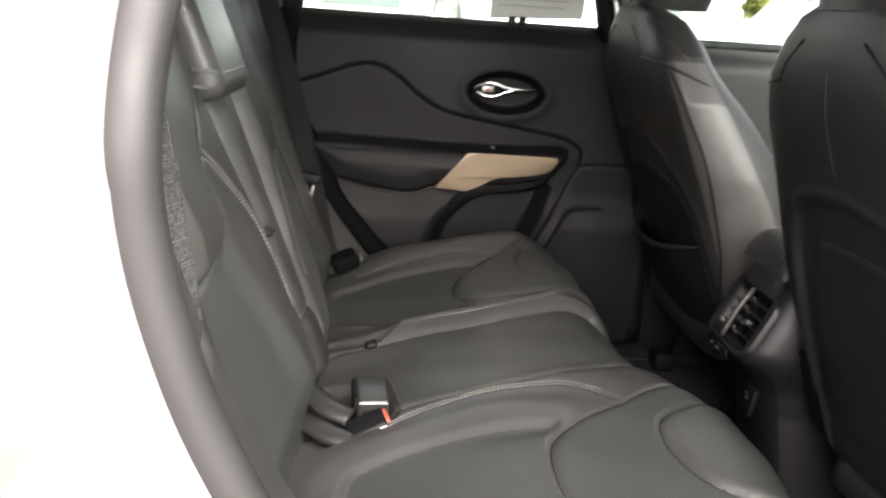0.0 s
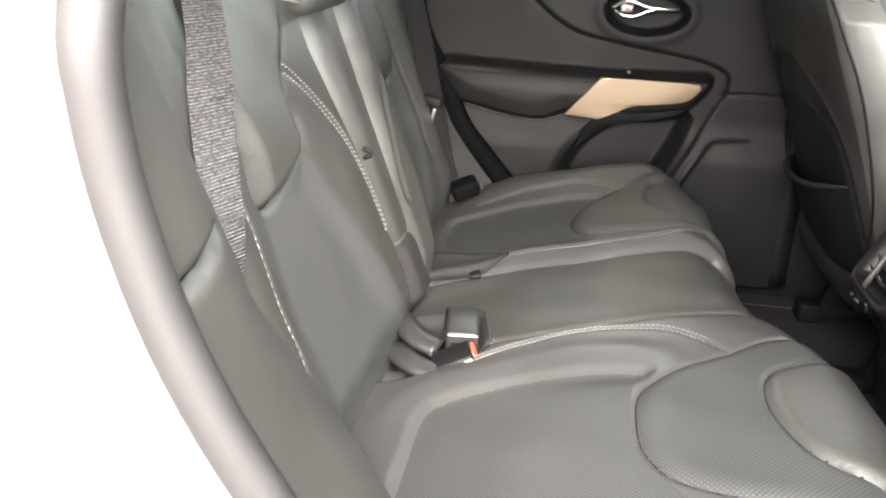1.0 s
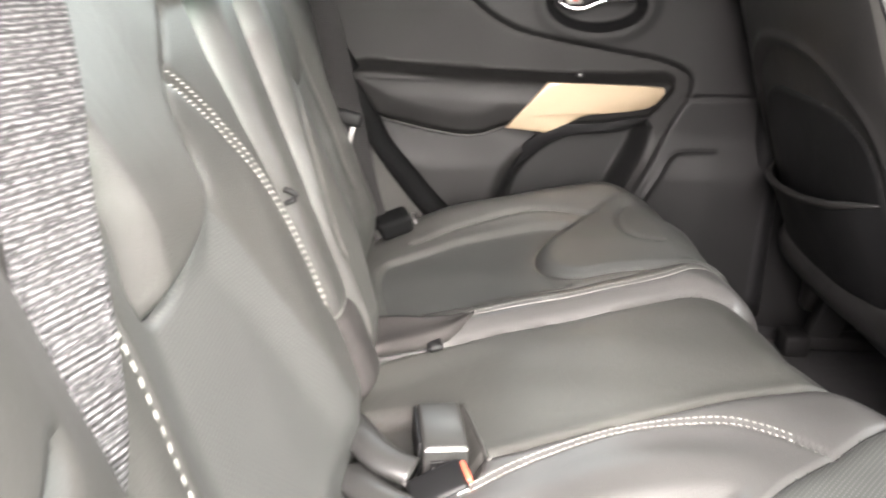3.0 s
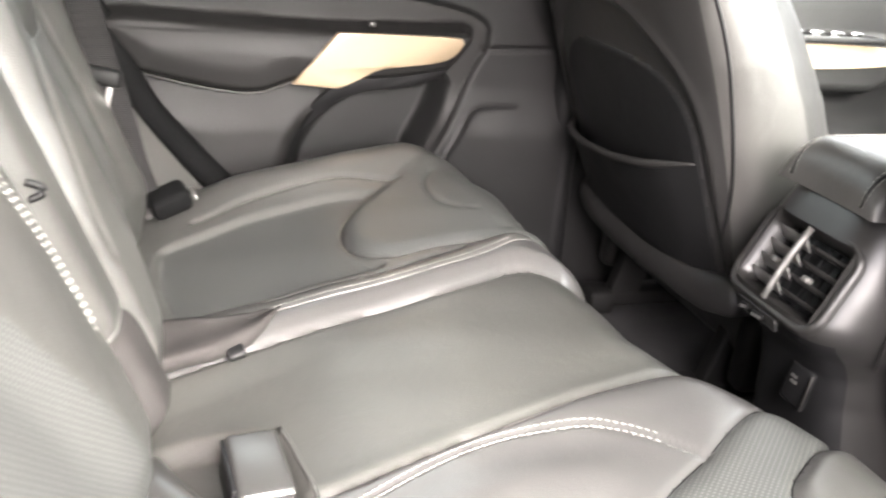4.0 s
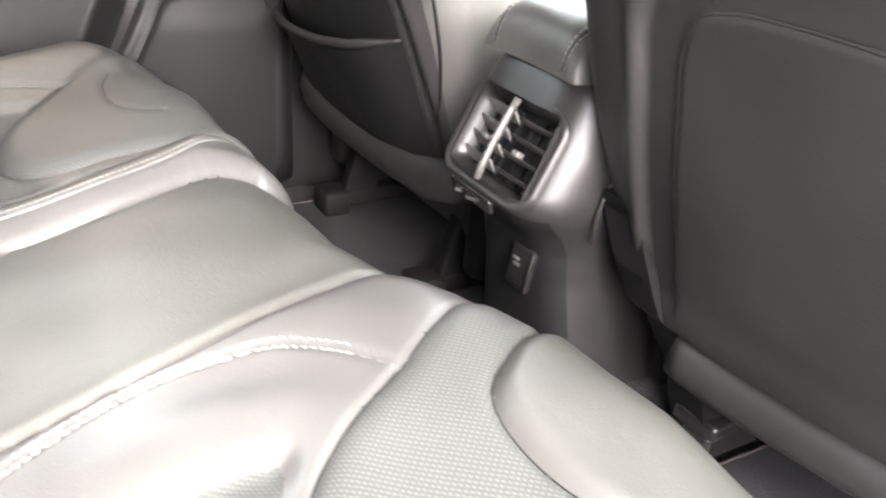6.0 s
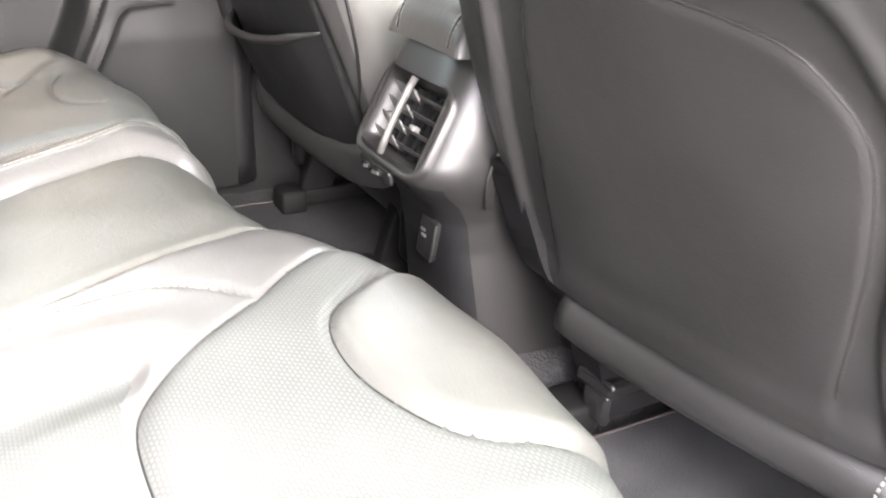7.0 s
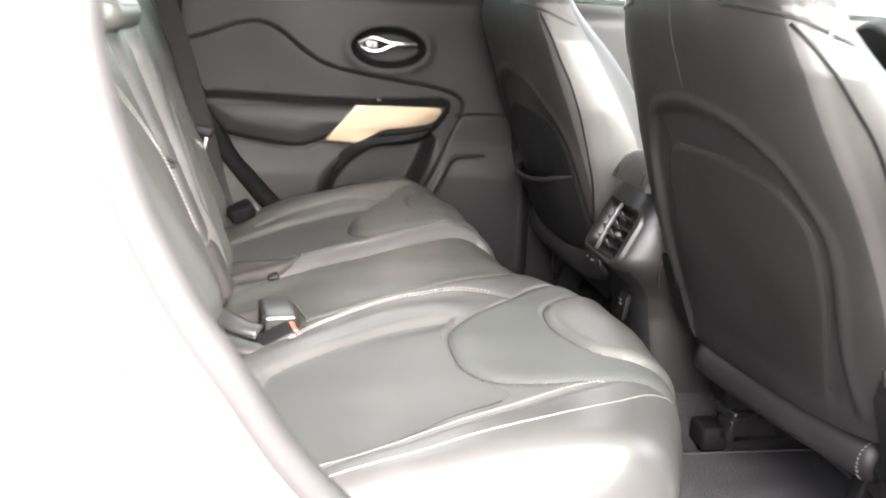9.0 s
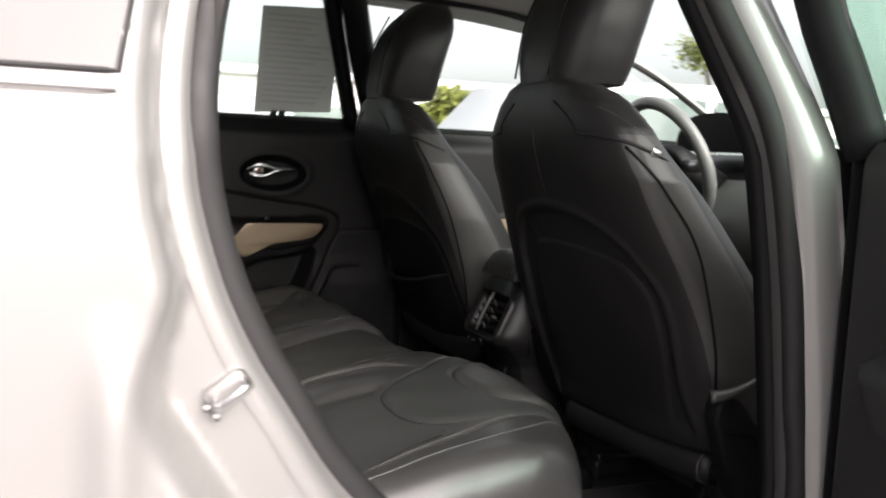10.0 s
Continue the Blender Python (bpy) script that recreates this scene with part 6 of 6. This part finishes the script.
box("sill_cap", (1.2, 0.17, 0.02), pose(1.48, 0.385, 1.155), BLACK, ndoor, "black sill cap", bevel=0.005)

# ---- near rear door, swung open ----
open_door = thing("rear_door", "open rear car door with dark trim panel and champagne pull handle", "car door", (0.87, 0.35, 0.4))
HINGE = Vector((0.87, 0.355, 0.0))
swing = Matrix.Translation(HINGE) @ Matrix.Rotation(radians(OPEN), 4, 'Z')


def od(x, y, z):
    """Door axes: x back from the hinge, y towards the door's inner face."""
    return tuple(swing @ Vector((-x, y, z)))


OARM = [(0.12, 0.905), (0.80, 0.905), (0.80, 0.80), (0.45, 0.79), (0.20, 0.82)]


def odoor_at(x, z):
    y = 0.060 + 0.055 * step(-0.004, 0.02, signed(x, z, OARM)) - 0.03 * step(1.10, 1.17, z) ** 2 - 0.05 * step(0.03, 0.0, x)
    P = np.stack([-x, y, z], -1) @ np.array(swing.to_3x3()).T + np.array(swing.translation)
    return P[..., 0], P[..., 1], P[..., 2]


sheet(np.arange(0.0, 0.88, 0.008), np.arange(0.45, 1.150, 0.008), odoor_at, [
    ("armrest", lambda x, z: signed(x, z, OARM) > 0, PLASTIC_LIT, "padded dark armrest"),
    ("trim_panel", None, PLASTIC_LIT, "dark door trim panel")], open_door)


def oskin_at(x, z):
    P = np.stack([-x, -0.075 + 0.30 * np.clip(z - 1.12, 0, 1), z], -1) @ np.array(swing.to_3x3()).T + np.array(swing.translation)
    return P[..., 0], P[..., 1], P[..., 2]


sheet(np.arange(0.0, 0.90, 0.02), np.arange(0.40, 1.155, 0.02), oskin_at, [("outer_skin", None, PAINT, "silver-white painted skin")], open_door)
prism("end_cap", [(-0.075, 0.40), (0.055, 0.45), (0.06, 1.125), (0.03, 1.150), (-0.07, 1.148)], lambda u, v, w: od(0.004 - w, u, v), 0.004, PLASTIC, open_door, "door edge", bevel=0)
prism("top_cap", [(0.0, -0.075), (0.88, -0.075), (0.88, 0.035), (0.0, 0.035)], lambda u, v, w: od(u, v, 1.145 + w), 0.006, BLACK, open_door, "window sill cap", bevel=0.002)
prism("pull_trim", line2((0.25, 0.893), (0.39, 0.893), (0.465, 0.893)) + [(0.54, 0.80), (0.46, 0.797)] + line2((0.42, 0.815), (0.37, 0.835), (0.29, 0.848), (0.245, 0.87)), lambda u, v, w: od(u + 0.035, 0.112 + w, v), 0.012, GOLD, open_door, "brushed champagne pull trim", bevel=0.003)
tube("window_frame", smooth_line([od(0.0, 0.04, 1.13), od(-0.004, 0.08, 1.23), od(0.0, 0.125, 1.33), od(0.03, 0.19, 1.52)], 0.03), 0.030, BLACK, open_door, "black window frame", sides=10)
tube("window_frame", [od(0.03, 0.19, 1.52), od(0.4, 0.18, 1.56), od(0.72, 0.11, 1.50)], 0.026, BLACK, open_door, "black window frame", sides=10)
tube("window_frame", [od(0.72, 0.11, 1.50), od(0.86, 0.04, 1.26), od(0.88, 0.01, 1.16)], 0.028, BLACK, open_door, "black window frame", sides=10)
raw("pane", [od(0.01, 0.03, 1.14), od(0.86, 0.0, 1.14), od(0.72, 0.10, 1.50), od(0.04, 0.18, 1.52)], [(0, 1, 2, 3)], GLASS_DARK, open_door, "green-tinted window glass", smooth=False)
tube("check_strap", [(0.84, 0.38, 0.66), (0.89, 0.33, 0.665), od(0.06, -0.01, 0.67)], 0.010, SATIN, open_door, "door check strap", sides=8)

# far side outer skin, rear end
sheet(np.arange(-1.3, 1.9, 0.05), np.arange(0.35, 1.18, 0.04), lambda x, z: (x, 2.19 - 0.02 * np.clip(0.75 - z, 0, 1) + 0 * x, z), [("far_skin", None, PAINT, "silver-white far side")], car)
box("far_sill_top", (3.1, 0.12, 0.02), pose(0.3, 2.14, 1.172), BLACK, car, "black window sill", bevel=0.004)
box("parcel_board", (1.0, 1.45, 0.03), pose(-0.75, CY, 1.12), CARPET, car, "dark load cover", bevel=0.006)
for x, w in ((-0.22, 0.16), (-1.0, 0.30)):
    box("quarter_trim", (w, 0.05, 0.42), pose(x, 2.03, 1.36, 17, 0, 0), GREY_PLASTIC, car, "far quarter trim", bevel=0.02)
box("quarter_trim", (0.30, 0.05, 0.40), pose(-1.0, 0.52, 1.36, -17, 0, 0), GREY_PLASTIC, car, "near quarter trim", bevel=0.02)
box("tailgate", (0.06, 1.6, 0.80), pose(-1.3, CY, 0.72), PAINT, car, "closed tailgate", bevel=0.02)
raw("rear_window", [(-1.30, 0.58, 1.12), (-1.30, 1.97, 1.12), (-1.15, 1.92, 1.54), (-1.15, 0.63, 1.54)], [(0, 1, 2, 3)], GLASS_PRIVACY, car, "dark privacy tailgate glass", smooth=False)
box("underbody", (3.2, 1.5, 0.08), pose(0.3, CY, 0.27), BLACK, car, "black underbody", bevel=0.01)


# ---- outside: parked cars, trees, a low building ----
def parked_car(x0, y0, turn, paint, label):
    p = thing("parked_car", label, "car", (x0, y0, 0), group="parked cars")
    m = pose(x0, y0, 0, 0, 0, turn)

    def sec(x, w, z0, z1):
        return [(x, -w, z0), (x, -w * 1.02, (z0 + z1) / 2), (x, -w * 0.93, z1), (x, w * 0.93, z1), (x, w * 1.02, (z0 + z1) / 2), (x, w, z0)]

    def loft(name, secs, material, label=""):
        verts = [tuple(m @ Vector(q)) for s in secs for q in s]
        n = len(secs[0])
        faces = [(i * n + k, i * n + (k + 1) % n, (i + 1) * n + (k + 1) % n, (i + 1) * n + k) for i in range(len(secs) - 1) for k in range(n)]
        faces += [tuple(range(n))[::-1], tuple((len(secs) - 1) * n + k for k in range(n))]
        return raw(name, verts, faces, material, p, label)

    loft("body", [sec(-2.2, 0.72, 0.45, 0.78), sec(-2.05, 0.86, 0.28, 0.98), sec(-1.2, 0.90, 0.25, 1.02), sec(0.9, 0.90, 0.25, 1.0), sec(1.9, 0.86, 0.28, 0.92), sec(2.2, 0.70, 0.42, 0.72)], paint, "painted lower body")
    loft("cabin", [sec(-2.0, 0.78, 0.95, 1.02), sec(-1.45, 0.70, 0.98, 1.60), sec(-0.2, 0.70, 0.98, 1.66), sec(0.45, 0.68, 0.98, 1.58), sec(1.25, 0.74, 0.95, 1.00)], paint, "painted roof and pillars")
    for s in (-1, 1):
        for a, b, c, d in ((-1.35, -0.42, -1.28, -0.36), (-0.32, 0.75, -0.27, 0.36)):
            q = [(a, s * 0.80, 1.04), (b, s * 0.80, 1.04), (d, s * 0.706, 1.54), (c, s * 0.706, 1.54)]
            raw("side_window", [tuple(m @ Vector(v)) for v in q], [(0, 1, 2, 3)], CARGLASS, p, "dark side window", smooth=False)
        box("mirror", (0.12, 0.20, 0.13), m @ pose(0.80, s * 1.0, 1.10), paint, p, "door mirror", bevel=0.03)
        for x in (-1.35, 1.35):
            rodp = [tuple(m @ Vector((x, s * 0.70, 0.33))), tuple(m @ Vector((x, s * 0.92, 0.33)))]
            w = tube("wheel", rodp, 0.33, TYRE, p, "black tyre", sides=28)
            tube("rim", [tuple(m @ Vector((x, s * 0.90, 0.33))), tuple(m @ Vector((x, s * 0.935, 0.33)))], 0.21, SATIN, w, "silver wheel rim", sides=20)
        box("tail_lamp", (0.08, 0.22, 0.14), m @ pose(-2.10, s * 0.66, 0.85), LAMP_RED, p, "red tail lamp", bevel=0.02)
        box("head_lamp", (0.12, 0.26, 0.12), m @ pose(2.08, s * 0.60, 0.72), CHROME, p, "clear headlamp", bevel=0.03)
    return p


CARGLASS = mat("car_glass", (0.10, 0.13, 0.12), 0.06, vary=0.05)
parked_car(4.2, 5.3, 8, PAINT_WHITE, "white estate car parked beyond the passenger side")
parked_car(1.2, 9.5, -78, PAINT_WHITE, "white car parked further off in the lot")
parked_car(-2.6, 9.3, -80, PAINT, "silver car parked further off in the lot")
parked_car(8.5, 9.0, -85, PAINT_WHITE, "white car parked at the end of the row")


def tree(x0, y0, height, spread, seed):
    rnd = random.Random(seed)
    t = thing("tree", "small roadside tree with light green crown", "tree", (x0, y0, 0), group="trees")
    top = height * 0.55
    tube("trunk", smooth_line([(x0, y0, 0), (x0 + 0.06, y0 - 0.03, top * 0.5), (x0 - 0.04, y0 + 0.05, top)], 0.2), 0.13, BARK, t, sides=9, taper=lambda a: 1 - 0.5 * a)
    verts, faces = [], []
    for k in range(6):
        a = k * 1.05 + rnd.random() * 0.5
        e = Vector((x0 + spread * 0.7 * math.cos(a), y0 + spread * 0.7 * math.sin(a), top + height * rnd.uniform(0.1, 0.35)))
        tube("limb", [(x0, y0, top * 0.9), tuple((Vector((x0, y0, top)) + e) / 2 + Vector((0, 0, 0.15))), tuple(e)], 0.05, BARK, t, sides=6, taper=lambda b: 1 - 0.7 * b)
        for _ in range(420):
            d = Vector((rnd.gauss(0, 1), rnd.gauss(0, 1), rnd.gauss(0, 0.8)))
            c = e + d * spread * 0.28
            s = rnd.uniform(0.05, 0.11)
            u = Vector((rnd.gauss(0, 1), rnd.gauss(0, 1), rnd.gauss(0, 1))).normalized()
            w = u.orthogonal().normalized()
            b = len(verts)
            verts += [c - u * s, c + w * s * 0.5, c + u * s, c - w * s * 0.5]
            faces.append((b, b + 1, b + 2, b + 3))
    tagged(raw("crown", verts, faces, LEAF, t, "light green leaves"), kind="stuff")
    return t


for k, (x, y, h, s) in enumerate(((5.8, 14.0, 2.3, 0.35), (2.6, 21.0, 1.8, 0.8), (16.6, 20.0, 5.4, 0.9))):
    tree(x, y, h, s, 11 + k)
hall = thing("low_building", "long pale low building behind the car park", "building", (4, 30, 0), kind="structure")
box("wall", (60, 6, 3.4), pose(6, 32, 1.7), CONCRETE, hall, "pale rendered wall", bevel=0.05)
box("roof_edge", (60.6, 6.6, 0.3), pose(6, 32, 3.5), PAINT_WHITE, hall, "white roof edge", bevel=0.05)
for k in range(12):
    wdw = box("window", (2.6, 0.1, 1.3), pose(-20 + 4.6 * k, 28.98, 1.8), CARGLASS, hall, "dark window", bevel=0.02)
